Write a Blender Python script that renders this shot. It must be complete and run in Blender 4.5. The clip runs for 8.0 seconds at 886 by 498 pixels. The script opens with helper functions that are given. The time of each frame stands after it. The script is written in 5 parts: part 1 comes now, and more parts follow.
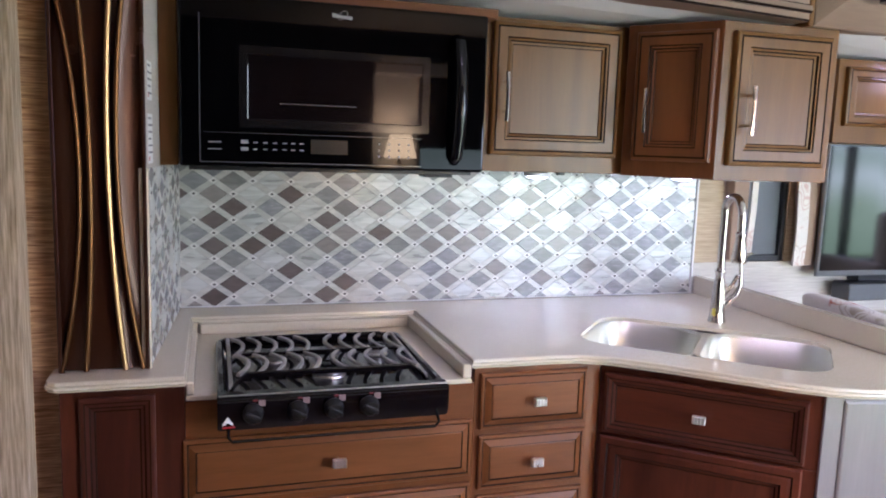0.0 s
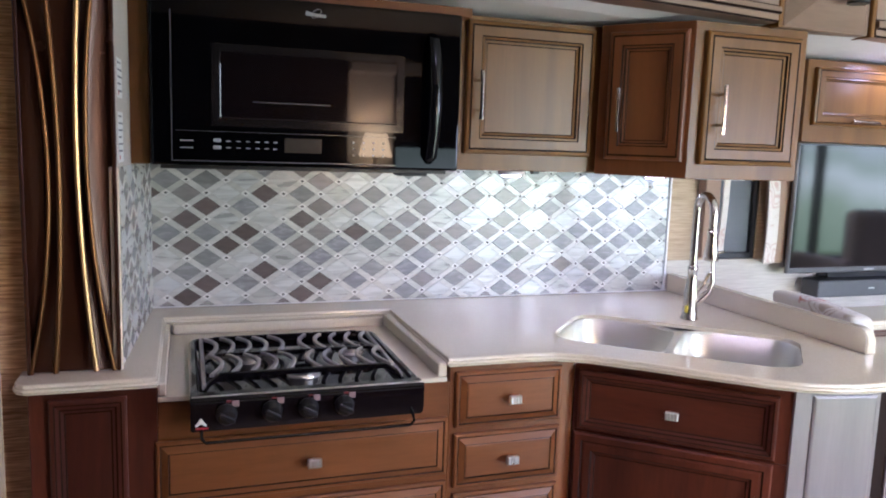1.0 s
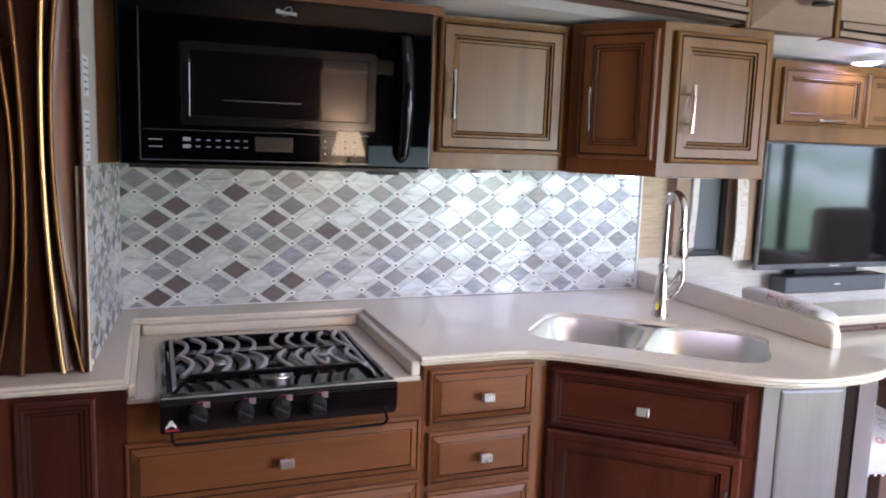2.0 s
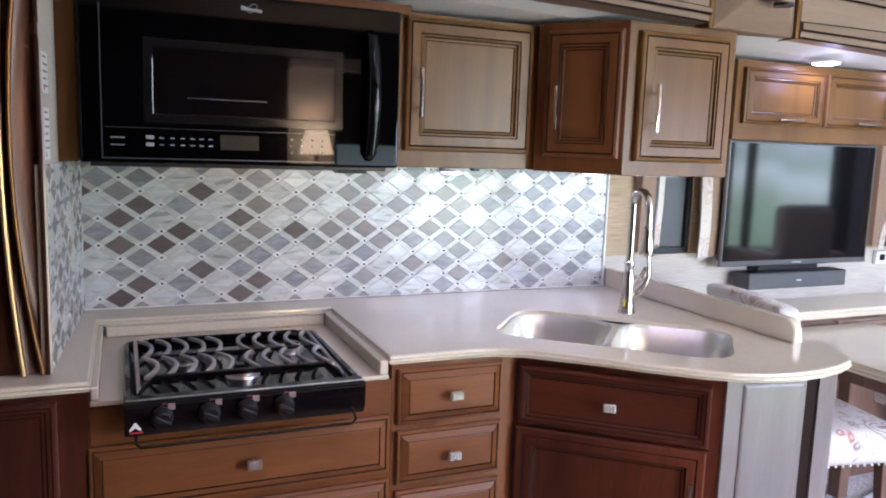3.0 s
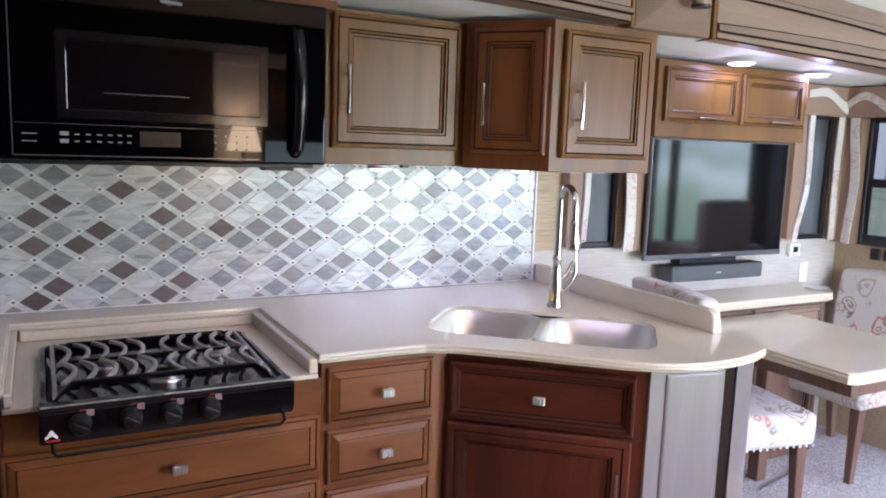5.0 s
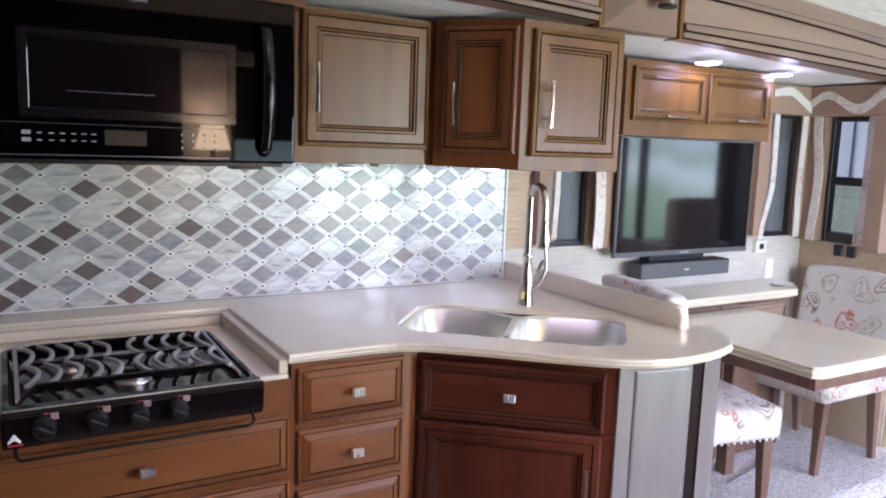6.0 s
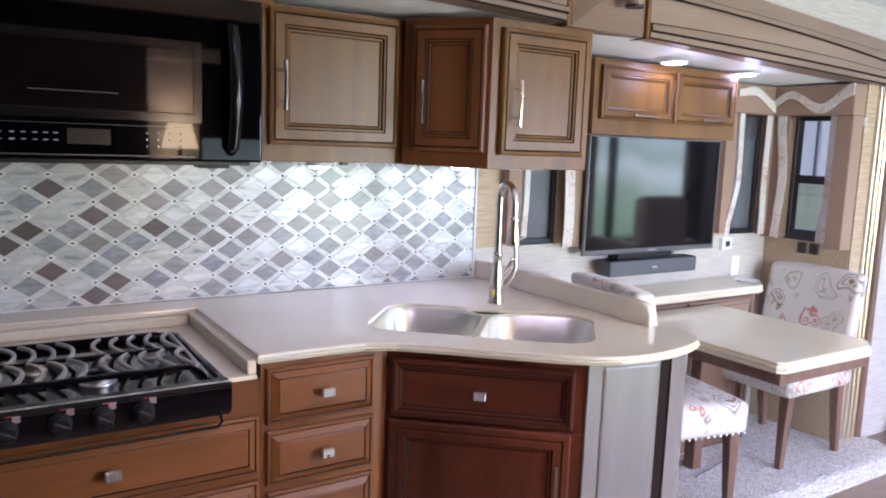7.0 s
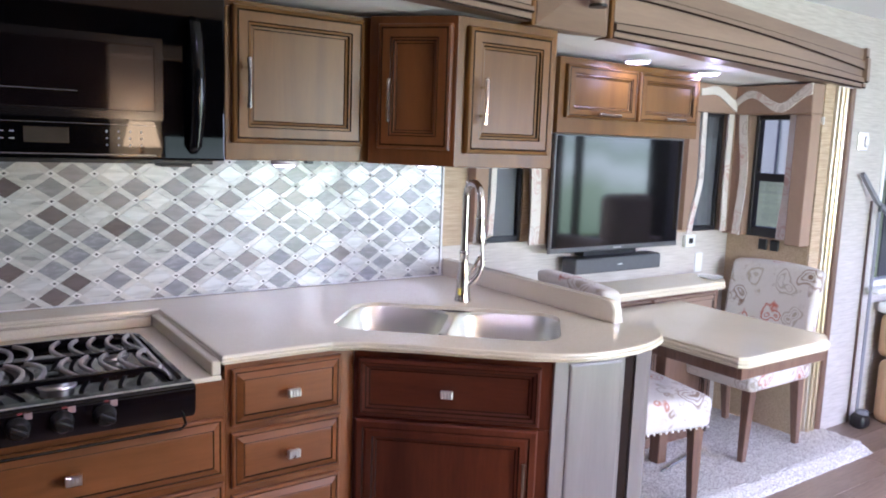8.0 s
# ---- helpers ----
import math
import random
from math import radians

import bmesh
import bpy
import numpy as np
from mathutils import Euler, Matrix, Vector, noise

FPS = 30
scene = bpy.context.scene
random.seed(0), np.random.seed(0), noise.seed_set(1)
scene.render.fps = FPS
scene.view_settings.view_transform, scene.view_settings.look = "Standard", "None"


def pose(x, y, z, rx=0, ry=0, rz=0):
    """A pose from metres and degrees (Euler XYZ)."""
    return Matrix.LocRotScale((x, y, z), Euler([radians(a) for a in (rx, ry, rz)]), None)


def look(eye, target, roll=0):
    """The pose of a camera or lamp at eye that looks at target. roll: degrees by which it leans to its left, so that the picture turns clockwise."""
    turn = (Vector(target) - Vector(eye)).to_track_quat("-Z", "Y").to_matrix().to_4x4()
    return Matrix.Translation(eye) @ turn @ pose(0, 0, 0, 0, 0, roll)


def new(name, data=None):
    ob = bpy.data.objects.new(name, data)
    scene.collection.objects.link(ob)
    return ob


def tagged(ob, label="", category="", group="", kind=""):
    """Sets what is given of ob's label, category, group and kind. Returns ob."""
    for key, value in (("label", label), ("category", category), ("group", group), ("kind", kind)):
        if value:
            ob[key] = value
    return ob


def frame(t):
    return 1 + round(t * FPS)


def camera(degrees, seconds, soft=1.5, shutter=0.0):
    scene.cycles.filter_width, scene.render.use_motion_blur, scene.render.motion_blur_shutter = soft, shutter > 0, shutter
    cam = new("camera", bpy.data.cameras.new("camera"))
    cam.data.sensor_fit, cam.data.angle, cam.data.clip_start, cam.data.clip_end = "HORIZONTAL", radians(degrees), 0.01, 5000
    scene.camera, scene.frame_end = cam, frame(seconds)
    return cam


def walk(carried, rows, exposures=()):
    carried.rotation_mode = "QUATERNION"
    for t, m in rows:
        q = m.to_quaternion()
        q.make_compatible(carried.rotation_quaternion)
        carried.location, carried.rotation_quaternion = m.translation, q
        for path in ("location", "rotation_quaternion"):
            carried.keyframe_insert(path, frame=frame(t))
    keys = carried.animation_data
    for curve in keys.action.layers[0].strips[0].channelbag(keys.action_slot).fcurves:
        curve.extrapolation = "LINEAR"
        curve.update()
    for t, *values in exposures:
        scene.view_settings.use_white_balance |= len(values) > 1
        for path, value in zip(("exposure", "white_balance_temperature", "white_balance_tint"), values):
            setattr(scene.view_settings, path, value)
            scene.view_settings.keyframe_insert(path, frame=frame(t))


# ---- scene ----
# camera on a tripod head, panning to the right: seconds, x, y, yaw, pitch, roll
EYE = 1.42
cam = camera(60.62, 8.0, soft=2.0)
PAN = [
    (0.0, -0.0157, 0.0071, -17.12, -7.74, 1.87),
    (0.5, -0.0138, 0.0063, -17.97, -7.76, 1.89),
    (1.0, -0.0118, 0.0054, -18.91, -7.77, 1.91),
    (1.5, -0.0098, 0.0044, -19.87, -7.78, 1.90),
    (3.0, -0.0028, 0.0013, -23.15, -7.83, 1.94),
    (3.5, 0.0000, 0.0000, -24.45, -7.84, 1.94),
    (4.0, 0.0026, -0.0012, -25.68, -7.85, 1.93),
    (4.5, 0.0056, -0.0025, -27.05, -7.87, 1.96),
    (6.0, 0.0125, -0.0057, -30.31, -7.92, 1.97),
    (6.5, 0.0152, -0.0069, -31.55, -7.93, 1.96),
    (7.0, 0.0172, -0.0078, -32.48, -7.94, 2.00),
    (7.5, 0.0196, -0.0089, -33.62, -7.96, 2.00),
    (8.0, 0.0223, -0.0101, -34.90, -7.97, 2.02),
]


def turned(x, y, yaw, pitch, roll):
    a, b = radians(yaw), radians(pitch)
    ahead = Vector((-math.sin(a) * math.cos(b), math.cos(a) * math.cos(b), math.sin(b)))
    eye = Vector((x, y, EYE))
    return look(eye, eye + ahead, roll)


walk(cam, [(t, turned(x, y, yaw, pitch, roll)) for t, x, y, yaw, pitch, roll in PAN],
     [(0.0, 0.27, 4990, 53), (8.0, 0.27, 4990, 53)])

# ---- daylight: sky, a weak high sun, and the light that falls in at the windows across the aisle ----
world = bpy.data.worlds.new("sky")
scene.world = world
world.use_nodes = True
sky = world.node_tree.nodes.new("ShaderNodeTexSky")
sky.sky_type, sky.sun_disc = "NISHITA", False
sky.sun_elevation, sky.sun_rotation = radians(52), radians(-59)
world.node_tree.links.new(sky.outputs[0], world.node_tree.nodes["Background"].inputs[0])
world.node_tree.nodes["Background"].inputs[1].default_value = 0.06


def lamp(name, kind, energy, matrix, colour=(1, 1, 1), **more):
    data = bpy.data.lights.new(name, kind)
    data.energy, data.color = energy, colour
    if "size" in more:
        data.shape, data.size, data.size_y = "RECTANGLE", more["size"], more["size_y"]
    if "angle" in more:
        data.angle = radians(more["angle"])
    if "radius" in more:
        data.shadow_soft_size = more["radius"]
    if "cone" in more:
        data.spot_size, data.spot_blend = radians(more["cone"]), 0.7
    ob = new(name, data)
    ob.matrix_world = matrix
    return ob


lamp("sun", "SUN", 1.8, look((0, 0, 10), (1.0, -0.6, 8.6)), (1.0, 0.95, 0.88), angle=2.0)
# sky light in the open entry door, in the side window and in the windscreen
lamp("door_light", "AREA", 46, look((2.60, -0.74, 1.0), (2.45, 2.0, 0.95)), (0.82, 1.0, 0.48), size=0.9, size_y=1.85)
lamp("window_light", "AREA", 15, look((3.75, -0.74, 1.42), (3.5, 2.0, 1.3)), (0.90, 1.0, 0.78), size=1.05, size_y=0.32)
lamp("windscreen_light", "AREA", 6, look((7.3, 0.6, 1.5), (2.0, 1.2, 1.0)), (0.90, 0.96, 1.0), size=2.0, size_y=1.0)

# ---- materials ----


def material(name, rough=0.5, metal=0.0, spec=0.5):
    m = bpy.data.materials.new(name)
    m.use_nodes = True
    b = m.node_tree.nodes["Principled BSDF"]
    b.inputs["Roughness"].default_value = rough
    b.inputs["Metallic"].default_value = metal
    b.inputs["Specular IOR Level"].default_value = spec
    return m, m.node_tree.nodes, m.node_tree.links, b


def add(n, kind, **values):
    node = n.new("ShaderNode" + kind)
    for key, value in values.items():
        node.inputs[key.replace("_", " ")].default_value = value
    return node


def coords(n, l, scale=(1, 1, 1), turn=(0, 0, 0), source="Object"):
    tc, mp = n.new("ShaderNodeTexCoord"), n.new("ShaderNodeMapping")
    mp.inputs["Scale"].default_value = scale
    mp.inputs["Rotation"].default_value = [radians(a) for a in turn]
    l.new(tc.outputs[source], mp.inputs[0])
    return mp.outputs[0]


def ramp(n, l, factor, stops):
    r = n.new("ShaderNodeValToRGB")
    els = r.color_ramp.elements
    while len(els) < len(stops):
        els.new(0.5)
    for e, (p, c) in zip(els, stops):
        e.position, e.color = p, (*c, 1)
    l.new(factor, r.inputs[0])
    return r.outputs[0]


def mix(n, l, factor, a, b, mode="MIX"):
    m = n.new("ShaderNodeMix")
    m.data_type, m.blend_type = "RGBA", mode
    for sock, v in ((m.inputs[0], factor), (m.inputs[6], a), (m.inputs[7], b)):
        if isinstance(v, (int, float)):
            sock.default_value = v
        elif isinstance(v, tuple):
            sock.default_value = (*v, 1)
        else:
            l.new(v, sock)
    return m.outputs[2]


def bump(n, l, b, height, strength=0.2, distance=0.002):
    u = add(n, "Bump", Strength=strength, Distance=distance)
    l.new(height, u.inputs["Height"])
    l.new(u.outputs[0], b.inputs["Normal"])


def spread(n, l, b, factor, low, high):
    m = n.new("ShaderNodeMapRange")
    m.inputs[3].default_value, m.inputs[4].default_value = low, high
    l.new(factor, m.inputs[0])
    l.new(m.outputs[0], b.inputs["Roughness"])


def wood(name, dark, light, along="z", rough=0.35, grain=0.38, spec=0.40):
    """Stained maple: fine pores and slow figure along one axis."""
    m, n, l, b = material(name, rough, 0.0, spec)
    stretch = {"x": (1.6, 16, 16), "y": (16, 1.6, 16), "z": (16, 16, 1.6)}[along]
    v = coords(n, l, stretch)
    oi = n.new("ShaderNodeObjectInfo")
    off = n.new("ShaderNodeVectorMath")
    off.operation = "MULTIPLY_ADD"
    off.inputs[1].default_value = (9.0, 9.0, 9.0)
    l.new(oi.outputs["Random"], off.inputs[0])
    l.new(v, off.inputs[2])
    figure = add(n, "TexNoise", Scale=0.55, Detail=4.0, Roughness=0.55, Distortion=0.9)
    pores = add(n, "TexNoise", Scale=7.0, Detail=3.0, Roughness=0.7)
    blotch = add(n, "TexNoise", Scale=0.25, Detail=2.0)
    for node in (figure, pores, blotch):
        l.new(off.outputs[0], node.inputs["Vector"])
    c = ramp(n, l, figure.outputs[0], [(0.33, dark), (0.64, light)])
    c = mix(n, l, 0.45, c, ramp(n, l, blotch.outputs[0], [(0.3, tuple(x * 0.7 for x in dark)), (0.7, light)]))
    c = mix(n, l, grain, c, ramp(n, l, pores.outputs[0], [(0.35, (0.45, 0.45, 0.45)), (0.6, (1, 1, 1))]), "MULTIPLY")
    l.new(c, b.inputs["Base Color"])
    spread(n, l, b, figure.outputs[0], rough - 0.05, rough + 0.08)
    bump(n, l, b, pores.outputs[0], 0.12, 0.001)
    return m


def plain(name, colour, rough=0.5, metal=0.0, spec=0.5, vary=0.12, scale=30.0, relief=0.05):
    m, n, l, b = material(name, rough, metal, spec)
    v = coords(n, l)
    a, s = add(n, "TexNoise", Scale=scale, Detail=4.0), add(n, "TexNoise", Scale=scale * 0.08, Detail=2.0)
    l.new(v, a.inputs["Vector"]), l.new(v, s.inputs["Vector"])
    low, high = tuple(x * (1 - vary) for x in colour), tuple(min(1, x * (1 + vary)) for x in colour)
    c = mix(n, l, 0.5, ramp(n, l, a.outputs[0], [(0.3, low), (0.7, high)]), ramp(n, l, s.outputs[0], [(0.3, low), (0.7, high)]))
    l.new(c, b.inputs["Base Color"])
    spread(n, l, b, a.outputs[0], max(0.02, rough * 0.85), min(1, rough * 1.15))
    bump(n, l, b, a.outputs[0], relief, 0.001)
    return m


def metal(name, colour, rough=0.25, brush=None):
    m, n, l, b = material(name, rough, 1.0)
    b.inputs["Base Color"].default_value = (*colour, 1)
    v = coords(n, l, brush or (1, 1, 1))
    a = add(n, "TexNoise", Scale=60.0, Detail=3.0)
    l.new(v, a.inputs["Vector"])
    spread(n, l, b, a.outputs[0], rough * 0.75, rough * 1.3)
    bump(n, l, b, a.outputs[0], 0.04, 0.0005)
    return m


def woven(name, dark, light, along="x", rough=0.7, density=1.0):
    """Grasscloth: uneven fibres along one axis."""
    m, n, l, b = material(name, rough)
    sc = {"x": (9, 160, 160), "z": (160, 160, 9)}[along]
    v = coords(n, l, tuple(s * density for s in sc))
    fibre = add(n, "TexNoise", Scale=1.0, Detail=3.0, Roughness=0.6)
    l.new(v, fibre.inputs["Vector"])
    slow = add(n, "TexNoise", Scale=6.0, Detail=2.0)
    l.new(coords(n, l), slow.inputs["Vector"])
    c = ramp(n, l, fibre.outputs[0], [(0.32, dark), (0.5, tuple((p + q) / 2 for p, q in zip(dark, light))), (0.68, light)])
    c = mix(n, l, 0.3, c, ramp(n, l, slow.outputs[0], [(0.3, (0.75, 0.73, 0.7)), (0.7, (1, 1, 1))]), "MULTIPLY")
    l.new(c, b.inputs["Base Color"])
    bump(n, l, b, fibre.outputs[0], 0.35, 0.0015)
    return m


def glow(name, colour, strength):
    m, n, l, b = material(name, 0.5)
    b.inputs["Base Color"].default_value = (*colour, 1)
    b.inputs["Emission Color"].default_value = (*colour, 1)
    b.inputs["Emission Strength"].default_value = strength
    return m


def glass(name, tint, rough=0.02):
    m, n, l, b = material(name, rough)
    b.inputs["Base Color"].default_value = (*tint, 1)
    b.inputs["Transmission Weight"].default_value = 1.0
    b.inputs["IOR"].default_value = 1.45
    return m


DARK, MID = (0.124, 0.040, 0.0105), (0.220, 0.080, 0.0200)
# the same maple, with the uppers' yellow-green daylight sheen mixed into the colour
SHEEN_WOOD_V = wood("sheen_maple_upright", (0.128, 0.0525, 0.0105), (0.218, 0.101, 0.0205), "z", 0.31, grain=0.12, spec=0.31)
WOOD_H = wood("stained_maple_level", DARK, MID, "x", 0.34, grain=0.24, spec=0.30)
WOOD_CORNER = wood("brown_maple_upright", DARK, MID, "z", 0.33, grain=0.16, spec=0.36)
# shaded copies of the maple: darker and redder where the cabinets stand in shadow
SHADED_V = wood("shaded_maple_upright", (0.050, 0.0110, 0.0048), (0.122, 0.030, 0.0110), "z")
SHADED_H = wood("shaded_maple_level", (0.050, 0.0110, 0.0048), (0.122, 0.030, 0.0110), "x")
# glaze in the door grooves; also the painted shade of the peninsula slot
GLAZE_AND_SHADE = plain("dark_glaze_and_shade", (0.014, 0.0055, 0.0035), 0.65, spec=0.12, vary=0.3)
# peninsula maple: the pale window glare is put into its base colour
GLARE_WOOD = wood("maple_with_pale_glare", (0.185, 0.158, 0.148), (0.225, 0.195, 0.184), "z", 0.30, grain=0.12)
# fascia maple lightened to taupe: its daylight sheen is part of the colour
SHEEN_TAUPE = wood("sheen_taupe_maple", (0.225, 0.148, 0.104), (0.31, 0.212, 0.155), "x", 0.32, grain=0.14)
BRONZE = plain("bronze_lacquer", (0.052, 0.0165, 0.0062), 0.26, 0.45, vary=0.04, scale=6, relief=0.01)
BRONZE_DARK = metal("dark_bronze_rib", (0.15, 0.072, 0.026), 0.36)
BRONZE_RIB = metal("polished_bronze", (0.52, 0.33, 0.15), 0.30)


def stone():
    m, n, l, b = material("solid_surface_counter", 0.22, 0, 0.5)
    v = coords(n, l)
    fine, slow = add(n, "TexNoise", Scale=420.0, Detail=2.0), add(n, "TexNoise", Scale=4.0, Detail=3.0)
    specks = add(n, "TexVoronoi", Scale=260.0)
    for node in (fine, slow, specks):
        l.new(v, node.inputs["Vector"])
    c = ramp(n, l, fine.outputs[0], [(0.3, (0.57, 0.51, 0.37)), (0.7, (0.72, 0.66, 0.51))])
    c = mix(n, l, 0.25, c, ramp(n, l, slow.outputs[0], [(0.3, (0.60, 0.535, 0.40)), (0.7, (0.74, 0.675, 0.535))]))
    c = mix(n, l, 0.5, c, ramp(n, l, specks.outputs["Distance"], [(0.1, (0.72, 0.62, 0.52)), (0.28, (1, 1, 1))]), "MULTIPLY")
    l.new(c, b.inputs["Base Color"])
    spread(n, l, b, slow.outputs[0], 0.09, 0.17)
    return m


COUNTER = stone()


def tile(name, stops, rough, streak=0.6, pearl=0.0, stretch=(22, 22, 70)):
    """Shell and glass mosaic: soft diagonal streaks, each piece its own tone."""
    m, n, l, b = material(name, rough, 0.0, 0.6)
    oi = n.new("ShaderNodeObjectInfo")
    v = coords(n, l, stretch, (0, 28, 0), "Object")
    off = n.new("ShaderNodeVectorMath")
    off.operation = "MULTIPLY_ADD"
    off.inputs[1].default_value = (31.0, 17.0, 23.0)
    l.new(oi.outputs["Random"], off.inputs[0]), l.new(v, off.inputs[2])
    a = add(n, "TexNoise", Scale=1.0, Detail=2.5, Distortion=0.5)
    l.new(off.outputs[0], a.inputs["Vector"])
    tone = ramp(n, l, oi.outputs["Random"], stops)
    band = ramp(n, l, a.outputs[0], [(0.36, (1 - streak * 0.6,) * 3), (0.60, (1.0, 1.0, 1.0))])
    l.new(mix(n, l, 0.8, tone, band, "MULTIPLY"), b.inputs["Base Color"])
    spread(n, l, b, a.outputs[0], rough, rough + 0.15)
    b.inputs["Metallic"].default_value = pearl
    bump(n, l, b, a.outputs[0], 0.25, 0.002)
    return m


TILE_BROWN = tile("brown_glass_tile", [(0, (0.118, 0.092, 0.084)), (0.5, (0.150, 0.120, 0.110)), (1, (0.175, 0.146, 0.136))], 0.14, 0.35)
TILE_TAUPE = tile("taupe_glass_tile", [(0, (0.235, 0.208, 0.192)), (0.5, (0.275, 0.250, 0.234)), (1, (0.31, 0.29, 0.277))], 0.16, 0.3)
TILE_GREY = tile("grey_stone_tile", [(0, (0.25, 0.25, 0.24)), (0.5, (0.315, 0.32, 0.315)), (1, (0.28, 0.282, 0.30))], 0.18, 0.45)
TILE_PEARL = tile("pearl_shell_tile", [(0, (0.50, 0.505, 0.47)), (0.5, (0.64, 0.645, 0.62)), (1, (0.57, 0.585, 0.58))], 0.22, 0.62, 0.2, (9, 9, 62))
TILE_STRIP = tile("frosted_glass_strip", [(0, (0.49, 0.485, 0.45)), (1, (0.63, 0.62, 0.59))], 0.24, 0.35, 0.15)
TILE_DOT = plain("dark_dot_tile", (0.09, 0.085, 0.08), 0.2)
GROUT = plain("grout", (0.72, 0.71, 0.68), 0.8)

PAPER_BROWN = woven("brown_grasscloth", (0.24, 0.125, 0.045), (0.74, 0.50, 0.25), "x", density=1.6)
PAPER_TAN = woven("tan_grasscloth", (0.36, 0.26, 0.16), (0.56, 0.43, 0.29), "x")
PAPER_CREAM = woven("cream_wallpaper", (0.46, 0.42, 0.375), (0.60, 0.555, 0.505), "x")
PAPER_LIGHT = woven("light_woven_wallpaper", (0.26, 0.185, 0.100), (0.66, 0.53, 0.37), "z", density=1.2)
CEILING = plain("white_vinyl_ceiling", (0.84, 0.84, 0.85), 0.5, vary=0.03)
TRIM_WHITE = plain("white_trim", (0.76, 0.76, 0.75), 0.4, vary=0.03)
BLACK_GLASS = plain("black_glass", (0.0012, 0.0012, 0.0016), 0.03, spec=0.15, vary=0.3, relief=0.0)
TV_SCREEN = plain("glossy_tv_screen", (0.004, 0.004, 0.005), 0.05, spec=0.62, vary=0.2, relief=0.0)
BLACK = plain("black_enamel", (0.004, 0.004, 0.005), 0.10, spec=0.3, vary=0.3, relief=0.01)
BLACK_MATT = plain("black_plastic", (0.0055, 0.0052, 0.0058), 0.36, vary=0.3)
ENAMEL = plain("glossy_black_enamel", (0.004, 0.003, 0.004), 0.05, spec=0.5, vary=0.3, relief=0.004)
IRON = plain("grey_cast_iron", (0.34, 0.32, 0.31), 0.38, 0.3, vary=0.25, scale=200, relief=0.2)
MW_PRINT = plain("dim_print", (0.26, 0.26, 0.27), 0.5)
PRINT = plain("grey_print", (0.55, 0.55, 0.56), 0.5)
STEEL = metal("brushed_steel", (0.74, 0.72, 0.68), 0.32, (2, 60, 60))
SINK_STEEL = metal("satin_sink_steel", (0.74, 0.74, 0.66), 0.33, (60, 60, 1.5))
NICKEL = metal("brushed_nickel", (0.72, 0.68, 0.62), 0.2)
CHROME = metal("chrome", (0.86, 0.84, 0.82), 0.30)


def paisley(name, strength=1.0):
    """Cream upholstery with scattered red, brown and grey scrolls."""
    m, n, l, b = material(name, 0.8, 0, 0.2)
    v = coords(n, l)
    wob = add(n, "TexNoise", Scale=12.0, Detail=1.5)
    l.new(v, wob.inputs["Vector"])
    bent = n.new("ShaderNodeVectorMath")
    bent.operation = "MULTIPLY_ADD"
    bent.inputs[1].default_value = (0.13, 0.13, 0.13)
    l.new(wob.outputs["Color"], bent.inputs[0]), l.new(v, bent.inputs[2])
    cell = add(n, "TexVoronoi", Scale=7.5, Randomness=0.9)
    l.new(bent.outputs[0], cell.inputs["Vector"])
    mask = add(n, "TexNoise", Scale=11.0, Detail=1.0)
    l.new(v, mask.inputs["Vector"])
    sep = n.new("ShaderNodeSeparateColor")
    l.new(cell.outputs["Color"], sep.inputs[0])
    tint = ramp(n, l, sep.outputs[0], [(0.0, (0.40, 0.07, 0.03)), (0.34, (0.38, 0.11, 0.05)), (0.36, (0.15, 0.08, 0.05)), (0.62, (0.22, 0.13, 0.08)), (0.64, (0.30, 0.27, 0.23)), (1.0, (0.36, 0.30, 0.22))])
    w = (0, 0, 0)
    band = ramp(n, l, cell.outputs["Distance"], [(0.0, (0.95,) * 3), (0.14, (0.9,) * 3), (0.18, w), (0.23, w), (0.26, (0.9,) * 3), (0.30, w), (0.36, w), (0.40, (0.95,) * 3), (0.46, w)])
    gate = ramp(n, l, mask.outputs[0], [(0.28, w), (0.35, (1, 1, 1))])
    f = mix(n, l, 1.0, band, gate, "MULTIPLY")
    curl = add(n, "TexVoronoi", Scale=17.0, Randomness=1.0)
    l.new(bent.outputs[0], curl.inputs["Vector"])
    line = ramp(n, l, curl.outputs["Distance"], [(0.0, (0.8,) * 3), (0.06, w), (0.26, w), (0.30, (0.75,) * 3), (0.35, w), (1.0, w)])
    few = ramp(n, l, mask.outputs[0], [(0.50, (0.85,) * 3), (0.58, w)])
    f = mix(n, l, 1.0, f, mix(n, l, 1.0, line, few, "MULTIPLY"), "ADD")
    weave = add(n, "TexNoise", Scale=500.0, Detail=2.0)
    l.new(v, weave.inputs["Vector"])
    lift = 1.22 - 0.22 * strength
    base = ramp(n, l, weave.outputs[0], [(0.3, (0.50 * lift, 0.455 * lift, 0.41 * lift)), (0.7, (0.63 * lift, 0.59 * lift, 0.55 * lift))])
    soft = mix(n, l, strength, base, tint)
    l.new(mix(n, l, f, base, soft), b.inputs["Base Color"])
    b.inputs["Sheen Weight"].default_value = 0.2
    bump(n, l, b, weave.outputs[0], 0.3, 0.001)
    return m


